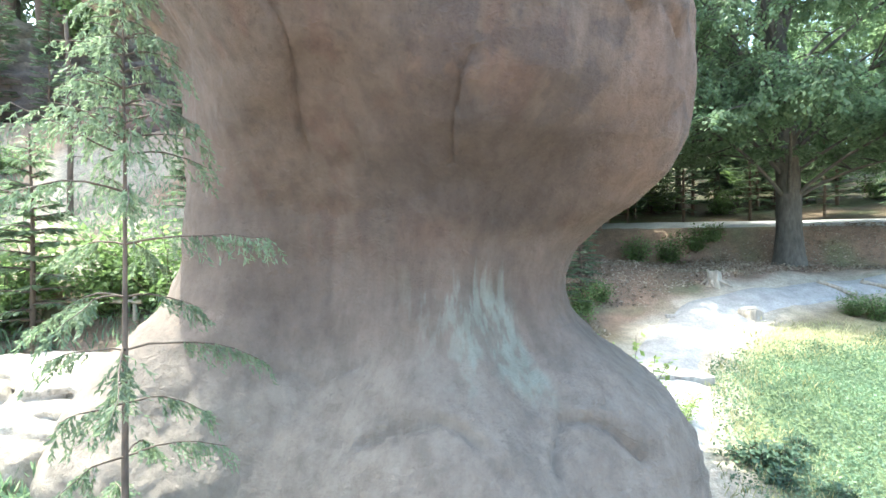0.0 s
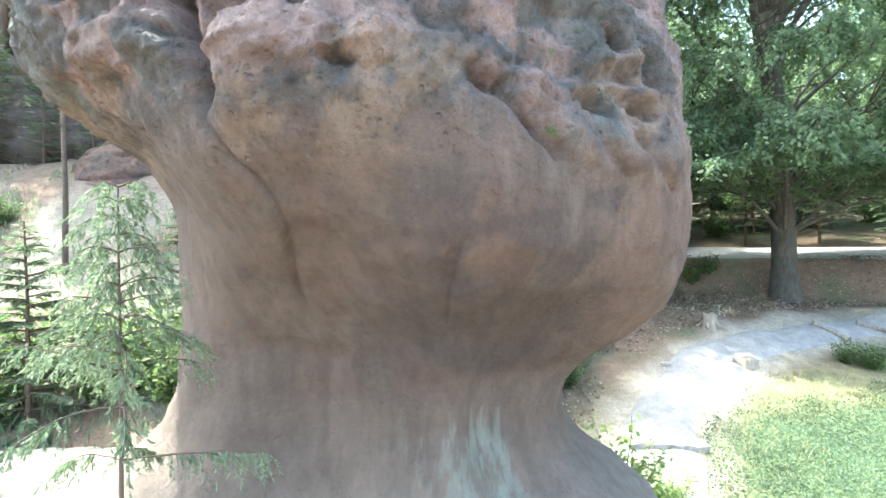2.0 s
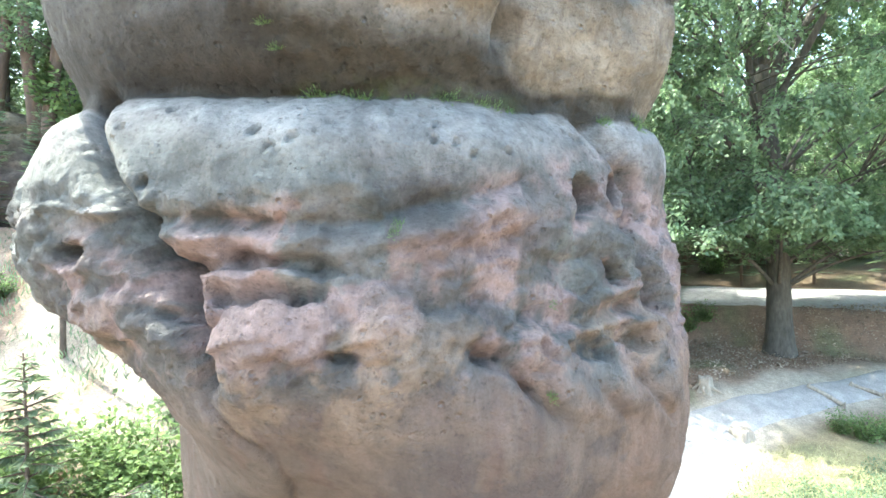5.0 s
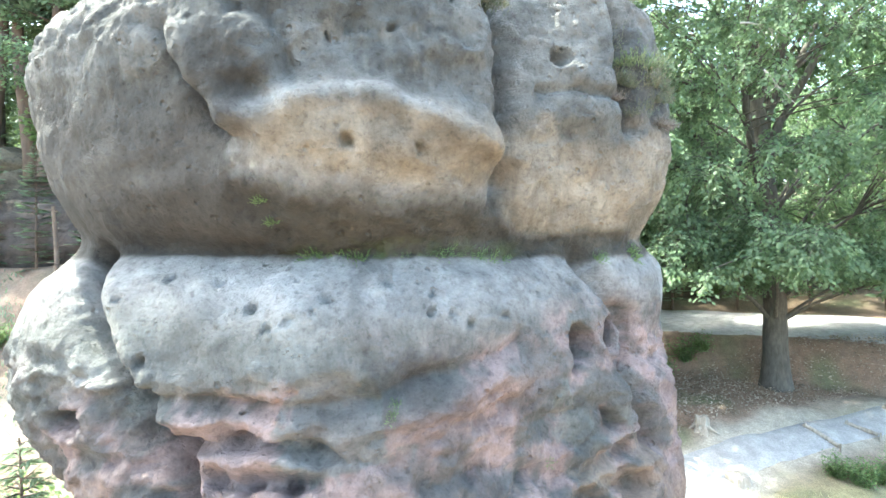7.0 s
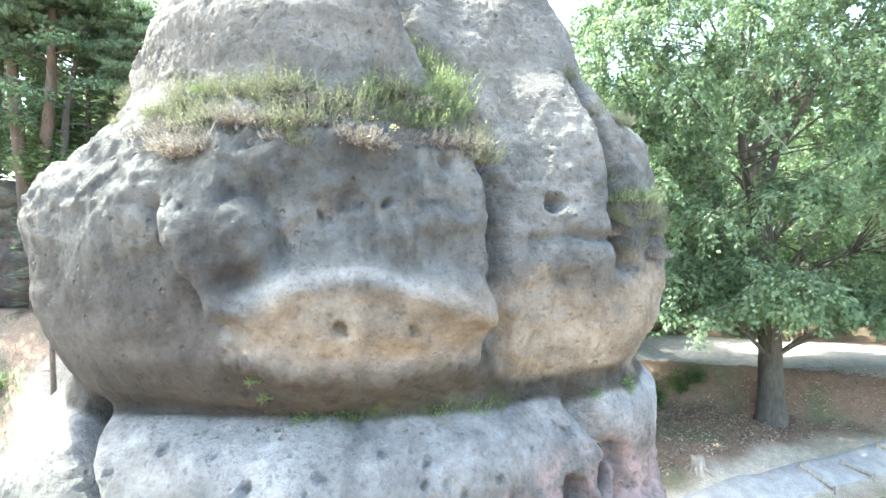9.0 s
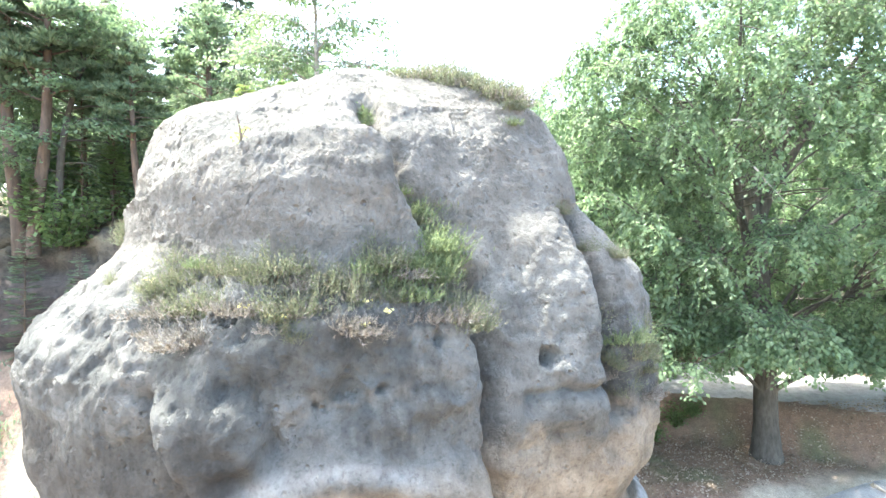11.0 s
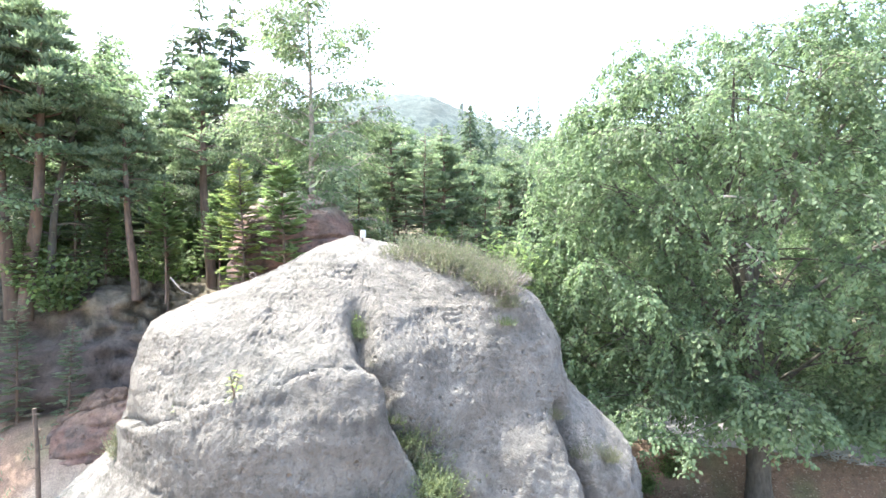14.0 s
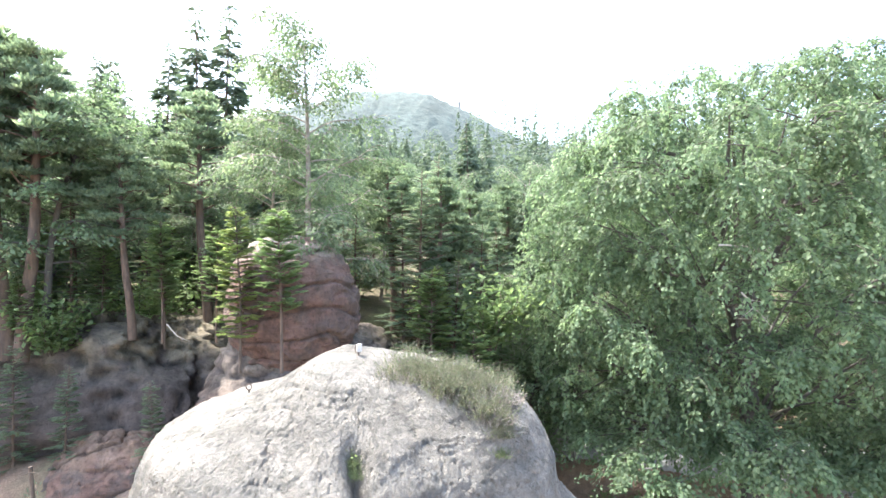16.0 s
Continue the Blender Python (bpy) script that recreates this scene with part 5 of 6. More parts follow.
def build_far_woods():
    """The wooded slopes behind, too far to tell one tree from the next."""
    rng = np.random.default_rng(90)
    C, A, B = [], [], []
    trunks = Shape()
    for k in range(760):
        y = 38 + 95 * rng.random() ** 1.2
        x = rng.uniform(-0.95, 0.95) * (y + 8)
        z = float(ground_height(np.array([x]), np.array([y]))[0])
        tall = float(np.clip(14 + 0.22 * y - z + 3.2 * (x > 0.06 * y and y > 55), 6, 20)) * rng.uniform(0.72, 1.03)
        wide = rng.uniform(1.2, 2.0)
        pointed = rng.random() < 0.6
        n = 300
        f = rng.random(n) ** (0.85 if pointed else 0.8)
        r = wide * ((1 - f) * 1.0 + 0.05 if pointed else np.sqrt(np.clip(1 - (2 * f - 0.9) ** 2 * 0.8, 0.05, 1)) * 1.2) * np.sqrt(rng.uniform(0.3, 1, n))
        ang = rng.uniform(0, 6.28, n)
        c = np.stack([x + r * np.cos(ang), y + r * np.sin(ang), z + tall * (0.2 + 0.8 * f)], 1)
        al = np.stack([np.cos(ang), np.sin(ang), np.full(n, -0.5 if pointed else 0.1)], 1) + rng.normal(size=(n, 3)) * 0.35
        al /= np.linalg.norm(al, axis=1)[:, None]
        ac = np.cross(al, spun(rng, n))
        ac /= np.linalg.norm(ac, axis=1)[:, None] + 1e-6
        L = rng.uniform(0.32, 0.6, n)[:, None] * (1 - 0.65 * f[:, None])
        C.append(c), A.append(al * L), B.append(ac * L * 0.45)
    s = Shape()
    s.leaves(np.concatenate(C), np.concatenate(A), np.concatenate(B))
    return tagged(s.link("far_woods", FAR_LEAF, None, False), "mixed woods on the slopes behind", "forest", kind="stuff")


build_far_woods()


def build_hill():
    u, v = np.meshgrid(np.linspace(-1, 1, 260), np.linspace(-1, 1, 90))
    x, y = -35 + 520 * u, 900 + 260 * v
    p = np.stack([x, y, np.zeros_like(x)], -1).reshape(-1, 3)
    ridge = np.interp(x, [-600, -300, -160, -110, -50, 10, 40, 66, 93, 160, 400], [200, 215, 250, 264, 268, 264, 252, 241, 226, 190, 160])
    z = ridge * np.exp(-(v * 1.1) ** 2) - 60 + 60 * np.exp(-(v * 1.1) ** 2) * 1.0
    z = z + 5 * fbm(p * 0.02, 4, 14).reshape(x.shape) + 3.2 * fbm(p * 0.16, 3, 15).reshape(x.shape)
    s = Shape()
    s.add(np.stack([x, y, z], -1), sheet_faces(90, 260))
    tagged(s.link("backdrop", HILL), "distant hill covered with woods", "hill", kind="structure")


build_hill()
tower = new("lookout_tower")
s = Shape()
s.tube([(0, 0, -8), (0, 0, 12)], [2.6, 2.6], 12)
s.link("wall", TOWER_WALL, tower)
s = Shape()
s.tube([(0, 0, 12), (0, 0, 13), (0, 0, 13), (0, 0, 15)], [3.1, 3.1, 2.4, 2.2], 12)
s.link("head", TOWER_WALL, tower)
tower.location = (66, 895, 240)
tagged(tower, "slim stone lookout tower on the distant hill", "tower")


# ---- smaller plants ----
def shrub(name, label, height, spread, seed, leaf, stems=9, per=70, size=0.09):
    rng = np.random.default_rng(seed)
    bush = new(name)
    wood, crown = Shape(), Shape()
    C, A, B = [], [], []
    for k in range(stems):
        ang = k * 2.4 + rng.normal() * 0.3
        st = curve_path((rng.normal() * 0.08, rng.normal() * 0.08, -0.1), (math.cos(ang) * spread / height * 0.8, math.sin(ang) * spread / height * 0.8, 1), height * rng.uniform(0.6, 1.05), 7, 0.3, rng, 0.12)
        wood.tube(st, np.linspace(0.014, 0.004, 7), 4)
        g = rng.uniform(0.15, 1, per)
        c = np.stack([np.interp(g, np.linspace(0, 1, 7), st[:, i]) for i in range(3)], 1) + rng.normal(size=(per, 3)) * np.array((1, 1, 0.6)) * spread * 0.24
        c[:, 2] = np.maximum(c[:, 2], 0.03)
        al = spun(rng, per) * np.array((1, 1, 0.5)) + np.array((0, 0, -0.15))
        al /= np.linalg.norm(al, axis=1)[:, None]
        ac = np.cross(al, np.array((0, 0, 1.0)) + rng.normal(size=(per, 3)) * 0.4)
        ac /= np.linalg.norm(ac, axis=1)[:, None] + 1e-6
        L = size * rng.uniform(0.6, 1.2, per)[:, None]
        C.append(c), A.append(al * L * 0.6), B.append(ac * L * 0.38)
    tagged(wood.link("branchwork", SPRUCE_BARK, bush), kind="stuff")
    crown.leaves(np.concatenate(C), np.concatenate(A), np.concatenate(B))
    crown.link("foliage", leaf, bush, False)
    return tagged(bush, label, "shrub")


def wispy_spruce(label, height, seed):
    """A thin spruce, bushy at its tip, with few long boughs lower down, all hung with loose twigs."""
    rng = np.random.default_rng(seed)
    tree = new("spruce_sapling")
    s = Shape()
    tp = curve_path((0, 0, -0.2), (0.0, 0, 1), height, 16, 0, rng, 0.008)
    s.tube(tp, np.linspace(0.03, 0.005, 16), 8)
    s.link("trunk", SPRUCE_BARK, tree)
    wood, crown = Shape(), Shape()
    C, A, B = [], [], []
    levels = [0.5 + 0.34 * k for k in range(9)] + [3.45 + 0.11 * k for k in range(12)]
    for z in levels:
        f = z / height
        bushy = z > 3.4
        base = np.array([np.interp(z, tp[:, 2], tp[:, i]) for i in range(3)])
        for k in range(4 if bushy else 3):
            ang = k * (1.57 if bushy else 2.094) + z * 7 + rng.normal() * 0.35
            reach = (0.11 + 0.34 * max(0, height - z) if bushy else rng.uniform(0.55, 0.95)) * rng.uniform(0.7, 1.1)
            b = curve_path(base, (math.cos(ang), math.sin(ang), 0.45 if bushy else 0.2), reach, 8, 1.3 if bushy else 0.9, rng, 0.12)
            wood.tube(b, np.linspace(0.006 + 0.003 * reach, 0.002, 8), 4)
            for j in range(int((4 if bushy else 8) + reach * (20 if bushy else 30))):
                g = (0.15 if bushy else 0.35) + (0.85 if bushy else 0.65) * rng.random()
                q = np.array([np.interp(g, np.linspace(0, 1, 8), b[:, i]) for i in range(3)])
                out = np.array((math.cos(ang), math.sin(ang), 0))
                lat = np.array((-out[1], out[0], 0)) * rng.normal() * 0.5
                tw = curve_path(q, out * 0.45 + lat + np.array((0, 0, -0.45)), rng.uniform(0.09, 0.26), 5, 1.6, rng, 0.1)
                m = 16
                h = rng.random(m)
                c = np.stack([np.interp(h, np.linspace(0, 1, 5), tw[:, i]) for i in range(3)], 1)
                w = tw[-1] - tw[0]
                w /= np.linalg.norm(w)
                al = w + spun(rng, m) * 0.7
                al /= np.linalg.norm(al, axis=1)[:, None]
                ac = np.cross(al, spun(rng, m))
                ac /= np.linalg.norm(ac, axis=1)[:, None] + 1e-6
                L = rng.uniform(0.015, 0.03, (m, 1))
                C.append(c + al * L * 0.6), A.append(al * L), B.append(ac * 0.006)
    tagged(wood.link("branchwork", SPRUCE_BARK, tree), kind="stuff")
    crown.leaves(np.concatenate(C), np.concatenate(A), np.concatenate(B))
    crown.link("crown", SAPLING_NEEDLE, tree, False)
    return tagged(tree, label, "tree")


sapling = wispy_spruce("slender young spruce with loose drooping boughs before the rock", 4.85, 51)
place(sapling, -2.03, 3.4, 0.15, 1.0, 0)
dark_spruce = place(conifer("spruce_sapling", "young dark spruce on the sandy slope", 3.6, 1.25, 52, SPRUCE_BARK, PINE_NEEDLE, 0.04, 0.24, 0.17, 0.6, 0.05, 1.0, 0.8, 70, 0.12), -6.4, 8.3, 1.5)
again(dark_spruce, -10.6, 11.4, None, 0.95, 100)
again(dark_spruce, -5.3, 11.2, None, 0.85, 40)
again(dark_spruce, -4.6, 10.2, None, 0.6, 200)
again(dark_spruce, 3.2, 14.6, None, 0.9, 10)
again(dark_spruce, 4.2, 16.2, None, 0.8, 150)
again(dark_spruce, 4.6, 17.9, None, 0.9, 250)
again(spruce, 2.0, 12.9, None, 0.4, 60)
bush = place(shrub("shrub", "leafy bright green shrub", 1.5, 0.8, 61, SHRUB_LEAF, 12, 110, 0.12), -5.0, 9.3)
for x, y, k, turn in ((-6.0, 9.8, 1.0, 40), (-7.3, 9.3, 1.1, 90), (-4.5, 8.8, 0.8, 200), (-8.8, 8.6, 1.0, 250), (-5.6, 8.9, 0.7, 20), 
                      (-7.0, 8.4, 0.8, 10), (-8.3, 7.6, 0.8, 130), (-3.9, 10.3, 0.9, 100), (9.2, 21.6, 0.8, 50), (10.4, 21.9, 0.75, 150), (11.2, 22.0, 0.6, 15),
                      (8.0, 21.8, 0.8, 260), (3.3, 13.6, 0.6, 310), (3.9, 14.9, 0.6, 30), (4.6, 15.6, 0.5, 70), (11.4, 14.8, 0.5, 80), (11.9, 14.5, 0.55, 200), (12.6, 14.7, 0.5, 120), (13.4, 14.9, 0.6, 30), (20.0, 21.0, 0.8, 100)):
    again(bush, x, y, None, k, turn)
light_bush = place(shrub("shrub", "pale green sapling beside the footpath", 1.55, 0.42, 63, BRIGHT_SHOOT, 7, 70, 0.11), 2.95, 8.5, 0.2)
again(light_bush, 3.45, 8.75, -0.15, 0.8, 90)
again(light_bush, 3.9, 8.8, -0.15, 0.6, 190)
again(light_bush, 4.2, 9.3, None, 0.4, 250)
nettle = place(shrub("nettle_patch", "dark green leafy herbs beside the footpath", 0.5, 0.45, 64, NETTLE, 12, 34, 0.085), 4.75, 8.3)
for x, y, k, turn in ((5.2, 8.2, 1.0, 40), (5.7, 8.5, 0.6, 100), (5.0, 7.8, 0.8, 220), (5.6, 7.6, 0.7, 300)):
    again(nettle, x, y, None, k, turn)
# undergrowth below the forest's edge
rng = np.random.default_rng(70)
for k in range(46):
    x, y = rng.uniform(-19, 2.5), rng.uniform(17.6, 27)
    if abs(x + 3.1) < 2.4 and y < 20:
        continue
    again((bush, young_pine, young_pine, larch)[k % 4], x, y, max(10.6, float(ground_height(np.array([x]), np.array([y]))[0])) - 0.2, (1.6, 0.7, 0.95, 0.8)[k % 4] * rng.uniform(0.7, 1.2), rng.uniform(0, 360))
for k in range(34):
    x, y = rng.uniform(3, 30), rng.uniform(27.5, 40)
    again((bush, dark_spruce)[k % 2], x, y, None, (1.5, 1.1)[k % 2] * rng.uniform(0.7, 1.3), rng.uniform(0, 360))
for k in range(10):
    x, y = rng.uniform(-16, -9.5), rng.uniform(12, 17)
    again((bush, dark_spruce, young_pine)[k % 3], x, y, None, (0.7, 0.5, 0.4)[k % 3] * rng.uniform(0.7, 1.2), rng.uniform(0, 360))


def heather(name, label, height, spread, seed, leaf, shoots=230, up=1.0, fine=0.005):
    """A clump of wiry shoots of uneven height, each set with short, thin leaves."""
    rng = np.random.default_rng(seed)
    C, A, B = [], [], []
    lumps = np.stack([rng.normal(size=5) * spread * 0.5, rng.normal(size=5) * spread * 0.5, rng.uniform(0.5, 1.1, 5)], 1)
    for k in range(shoots):
        lump = lumps[k % 5]
        base = np.array((lump[0] + rng.normal() * spread * 0.3, lump[1] + rng.normal() * spread * 0.3, -0.05))
        r = math.hypot(base[0], base[1])
        w = np.array((base[0] / spread * 0.55, base[1] / spread * 0.55, up)) + rng.normal(size=3) * 0.3
        w /= np.linalg.norm(w)
        L = height * lump[2] * rng.uniform(0.4, 1.1) * (1 - 0.3 * min(1, r / spread))
        n = 9
        f = (np.arange(n) + 0.6) / n
        c = base + w * (f * L)[:, None]
        side = np.cross(w, spun(rng, n))
        al = np.repeat(w[None], n, 0) + side * 0.75
        ac = np.cross(al, spun(rng, n))
        ac /= np.linalg.norm(ac, axis=1)[:, None] + 1e-6
        C.append(c + side * 0.01), A.append(al * rng.uniform(0.011, 0.02)), B.append(ac * fine * (1.3 - 0.5 * f)[:, None])
    s = Shape()
    s.leaves(np.concatenate(C), np.concatenate(A), np.concatenate(B))
    return tagged(s.link(name, leaf, None, False), label, "heather")


green = heather("heather_clump", "olive green heather clump rooted on the rock ledge", 0.36, 0.22, 81, HEATHER)
bright = heather("heather_clump", "fresh bright green heather clump on the rock", 0.36, 0.2, 82, FRESH_HEATHER)
dry = heather("dry_heather_clump", "greyish dead heather hanging over the rock edge", 0.24, 0.22, 83, GREY_HEATHER, 240, 0.5, 0.004)
used = set()


def on_rock(ob, deg, z, scale, out=-0.05, tip=0.0, turn=0.0):
    at = tower_point(deg, z, out)
    m = pose(*at, 0, 0, turn) if not tip else pose(*at, tip, 0, deg) @ pose(0, 0, 0, 0, 0, turn)
    m = m @ Matrix.Diagonal((scale, scale, scale, 1))
    if ob.name not in used:
        used.add(ob.name)
        ob.matrix_world = m
        return ob
    keep = ob.scale.copy()
    ob.scale = (1, 1, 1)
    c = copy_thing(ob, m)
    ob.scale = keep
    return c


rng = np.random.default_rng(84)
for deg, z, kind, k in ((-24, 10.3, 0, 0.8), (-21, 10.18, 0, 1.0), (-18, 10.2, 1, 0.9), (-14, 10.15, 0, 1.1), (-11, 10.22, 0, 0.9), (-8, 10.12, 0, 1.0), (-5, 10.2, 0, 1.1), (-2, 10.12, 0, 1.15),
                        (2, 10.2, 0, 1.1), (5, 10.12, 0, 1.0), (9, 10.18, 1, 1.2), (13, 10.2, 1, 1.2), (16, 10.12, 1, 1.15), (19, 10.18, 1, 1.0), (22, 10.05, 0, 1.0), (25, 9.98, 0, 1.0),
                        (-16, 10.0, 0, 0.9), (-12, 9.98, 0, 0.9), (-6, 9.95, 0, 0.9), (0, 9.95, 0, 0.9), (7, 9.95, 0, 0.9), (12, 9.92, 2, 1.0), (17, 9.9, 2, 1.2), (20, 9.85, 2, 1.1), (24, 9.8, 0, 1.1),
                        (3, 9.92, 2, 0.9), (-3, 9.88, 2, 0.8), (-56, 10.5, 0, 0.9), (-59, 10.45, 0, 0.8), (-40, 10.1, 0, 0.5), (10, 11.75, 1, 0.65), (13, 11.58, 1, 0.75), (16, 11.4, 0, 0.6),
                        (18, 11.1, 0, 0.6), (20, 10.9, 1, 0.8), (22, 10.75, 1, 1.0), (25, 10.62, 1, 1.0), (27, 10.48, 1, 0.9), (28, 10.3, 0, 0.8), (55, 9.7, 0, 0.9), (57, 9.5, 1, 1.0), (60, 9.3, 0, 1.0),
                        (57, 9.05, 0, 0.9), (62, 9.15, 0, 1.1), (64, 9.3, 0, 0.9), (60, 10.4, 0, 0.7), (64, 10.3, 0, 0.8), (59, 10.7, 0, 0.6),
                        (64, 12.45, 0, 0.8), (72, 12.4, 0, 1.0), (80, 12.35, 0, 1.0), (70, 12.28, 0, 1.0), (62, 12.2, 0, 0.9), (58, 12.05, 0, 0.9), (57, 11.9, 0, 0.9), (56, 11.78, 1, 0.8), (66, 12.15, 2, 1.0),
                        (74, 12.2, 0, 1.0), (64, 12.32, 0, 0.9), (86, 12.25, 0, 0.9)):
    on_rock((green, bright, dry)[kind], deg + float(rng.normal()) * 1.2, z + float(rng.normal()) * 0.05, k * float(rng.uniform(0.6, 1.05)), -0.06, 0, float(rng.uniform(0, 360)))
    if rng.random() < 0.45:
        on_rock((dry, green)[int(rng.random() < 0.5)], deg + float(rng.normal()) * 2, z - float(rng.uniform(0.05, 0.25)), k * float(rng.uniform(0.35, 0.75)), -0.05, 25, float(rng.uniform(0, 360)))
for k in range(36):
    deg = float(rng.uniform(-27, 25))
    kind = int(rng.choice((0, 0, 2, 2, 2))) if deg < 6 else int(rng.choice((0, 1, 1, 2)))
    on_rock((green, bright, dry)[kind], deg, float(rng.uniform(9.98, 10.32)) - (float(rng.uniform(0, 0.34)) if kind == 2 else 0), float(rng.uniform(0.55, 1.1)), -0.06, 0, float(rng.uniform(0, 360)))
for k in range(26):
    on_rock((green, green, dry)[int(rng.integers(3))], float(rng.uniform(57, 88)), float(rng.uniform(12.08, 12.46)), float(rng.uniform(0.8, 1.25)), -0.06, 0, float(rng.uniform(0, 360)))
for k in range(12):
    on_rock((bright, green, bright)[k % 3], float(rng.uniform(23, 31)), float(rng.uniform(10.0, 10.75)), float(rng.uniform(0.85, 1.25)), -0.06, 0, float(rng.uniform(0, 360)))
for k in range(6):
    on_rock((green, green, dry)[k % 3], float(rng.uniform(54, 65)), float(rng.uniform(8.95, 9.75)), float(rng.uniform(0.5, 0.9)), -0.06, 0, float(rng.uniform(0, 360)))
# mossy grass in the bedding joint, hanging out of the crack
tuft = heather("grass_tuft", "small green tuft growing in the bedding joint", 0.2, 0.12, 85, SHRUB_LEAF, 90, 0.6)
for deg in (4, 7, 10, 15, 18, 21, 22, 25, 28, 30, 33, 52, 54, 60, -2):
    on_rock(tuft, deg + float(rng.uniform(-1, 1)), 7.6 + float(rng.uniform(0, 0.12)), float(rng.uniform(0.4, 0.95)), -0.02, 40)
for deg, z in ((10.5, 6.55), (11, 6.6), (35, 6.0), (32, 5.3), (-7, 8.1), (-6, 7.95)):
    on_rock(tuft, deg, z, 0.45, -0.02, 40)

little = place(shrub("birch_seedling", "tiny yellow-green birch seedling on the dome", 0.42, 0.12, 87, BRIGHT_SHOOT, 3, 16, 0.05), 0, 0, 0)
at = tower_point(-18, 11.24, -0.02)
little.matrix_world = pose(*at)
again(little, *tower_point(-30, 11.03, -0.02), 0.45, 50)
again(little, *tower_point(11, 11.72, -0.02), 0.8, 90)

# small yellow flowers among the heather
def flower(seed):
    rng = np.random.default_rng(seed)
    C, A, B = [], [], []
    for k in range(7):
        at = rng.normal(size=3) * 0.018
        for j in range(5):
            w = np.array((math.cos(j * 1.257), math.sin(j * 1.257), 0.35)) + rng.normal(size=3) * 0.1
            ac = np.cross(w, (0, 0, 1.0))
            C.append(at + w * 0.007), A.append(w * 0.008), B.append(ac * 0.005)
    s = Shape()
    s.leaves(C, A, B)
    return tagged(s.link("flower", FLOWER, None, False), "cluster of tiny yellow flowers in the heather", "flower", "flowers on the ledge")


petals = flower(86)
for deg, z, k in ((-8, 9.98, 1.3), (-4, 9.93, 1.0), (-2, 9.92, 0.9), (9, 10.0, 1.2), (12, 9.93, 1.2), (8.5, 9.85, 1.2), (-27, 10.15, 1.2)):
    on_rock(petals, deg, z, k * 0.85, 0.05, 45)

# summit register box on a short post
box = new("summit_box")
s = Shape()
s.tube([(0, 0, -0.05), (0, 0, 0.04)], [0.012, 0.012], 8)
s.link("post", IRON, box)
bm = bmesh.new()
bmesh.ops.create_cube(bm, size=1, matrix=pose(0.008, 0, 0.085) @ Matrix.Diagonal((0.062, 0.045, 0.1, 1)))
bmesh.ops.bevel(bm, geom=bm.edges[:], offset=0.008, segments=2, affect="EDGES")
me = bpy.data.meshes.new("case")
bm.to_mesh(me)
bm.free()
me.materials.append(METAL)
case = new("case", me)
case.parent = box
s = Shape()
s.tube([(-0.03, 0, 0.02), (-0.045, 0, 0.06), (-0.03, 0, 0.13)], [0.006, 0.006, 0.006], 6)
s.link("bracket", IRON, box)
box.matrix_world = pose(-0.72, 6.6, 12.62, 0, 0, 20)
tagged(box, "small white metal summit box on a short post", "box")
ring = new("abseil_ring")
s = Shape()
s.tube([(0, 0, -0.05), (0, 0, 0.05)], [0.012, 0.012], 8)
s.link("stem", IRON, ring)
s = Shape()
a = np.linspace(0, 2 * np.pi, 17)
s.tube(np.stack([0.035 * np.cos(a), 0 * a, 0.085 + 0.035 * np.sin(a)], 1), np.full(17, 0.009), 6)
s.link("loop", IRON, ring)
ring.location = tower_point(-84, 12.1, -0.02)
tagged(ring, "rusty iron ring fixed in the dome", "ring")

# dead trunk on the slope
snag = new("dead_tree")
rng = np.random.default_rng(95)
s = Shape()
p = curve_path((0, 0, -0.4), (0.01, 0, 1), 5.3, 12, 0, rng, 0.02)
s.tube(p, np.linspace(0.075, 0.045, 12), 9)
s.link("trunk", SPRUCE_BARK, snag)
for k in range(9):
    s = Shape()
    z = 1.4 + 0.42 * k
    ang = k * 2.1
    s.tube([(0, 0, z), (0.16 * math.cos(ang), 0.16 * math.sin(ang), z + 0.04), (0.3 * math.cos(ang), 0.3 * math.sin(ang), z + 0.03)], [0.02, 0.012, 0.006], 5)
    s.link("branch_stub", SPRUCE_BARK, snag)
snag.location = (-9.05, 12.9, float(ground_height(np.array([-9.05]), np.array([12.9]))[0]))
tagged(snag, "bare dead trunk with broken branch stubs on the slope", "dead tree")


def stump(at, size, seed, label):
    rng = np.random.default_rng(seed)
    ob = new("tree_stump")
    s = Shape()
    th = np.linspace(0, 2 * np.pi, 28, endpoint=False)
    rows = []
    for z, k in ((-0.2, 1.5), (0.0, 1.35), (0.1, 1.1), (0.3, 1.0), (0.42, 0.98), (0.43, 0.9), (0.425, 0.0)):
        r = size * k * (1 + 0.16 * np.sin(5 * th + seed) * max(0, 1.3 - z * 2) + 0.05 * np.sin(11 * th))
        rows.append(np.stack([r * np.cos(th), r * np.sin(th), np.full(28, z) + 0.03 * np.sin(3 * th) * (k > 0)], 1))
    s.add(np.array(rows), sheet_faces(len(rows), 28, True))
    s.link("wood", GREY_WOOD, ob)
    for k in range(6):
        ang = k * 1.05 + rng.normal() * 0.2
        s = Shape()
        L = size * rng.uniform(2.0, 3.4)
        s.tube([(size * 0.8 * math.cos(ang), size * 0.8 * math.sin(ang), 0.16), (0.6 * L * math.cos(ang), 0.6 * L * math.sin(ang), 0.08), (L * math.cos(ang + 0.2), L * math.sin(ang + 0.2), -0.04)], [0.07, 0.05, 0.02], 7)
        s.link("root", GREY_WOOD, ob)
    ob.location = (*at, float(ground_height(np.array([at[0]]), np.array([at[1]]))[0]))
    return tagged(ob, label, "stump")


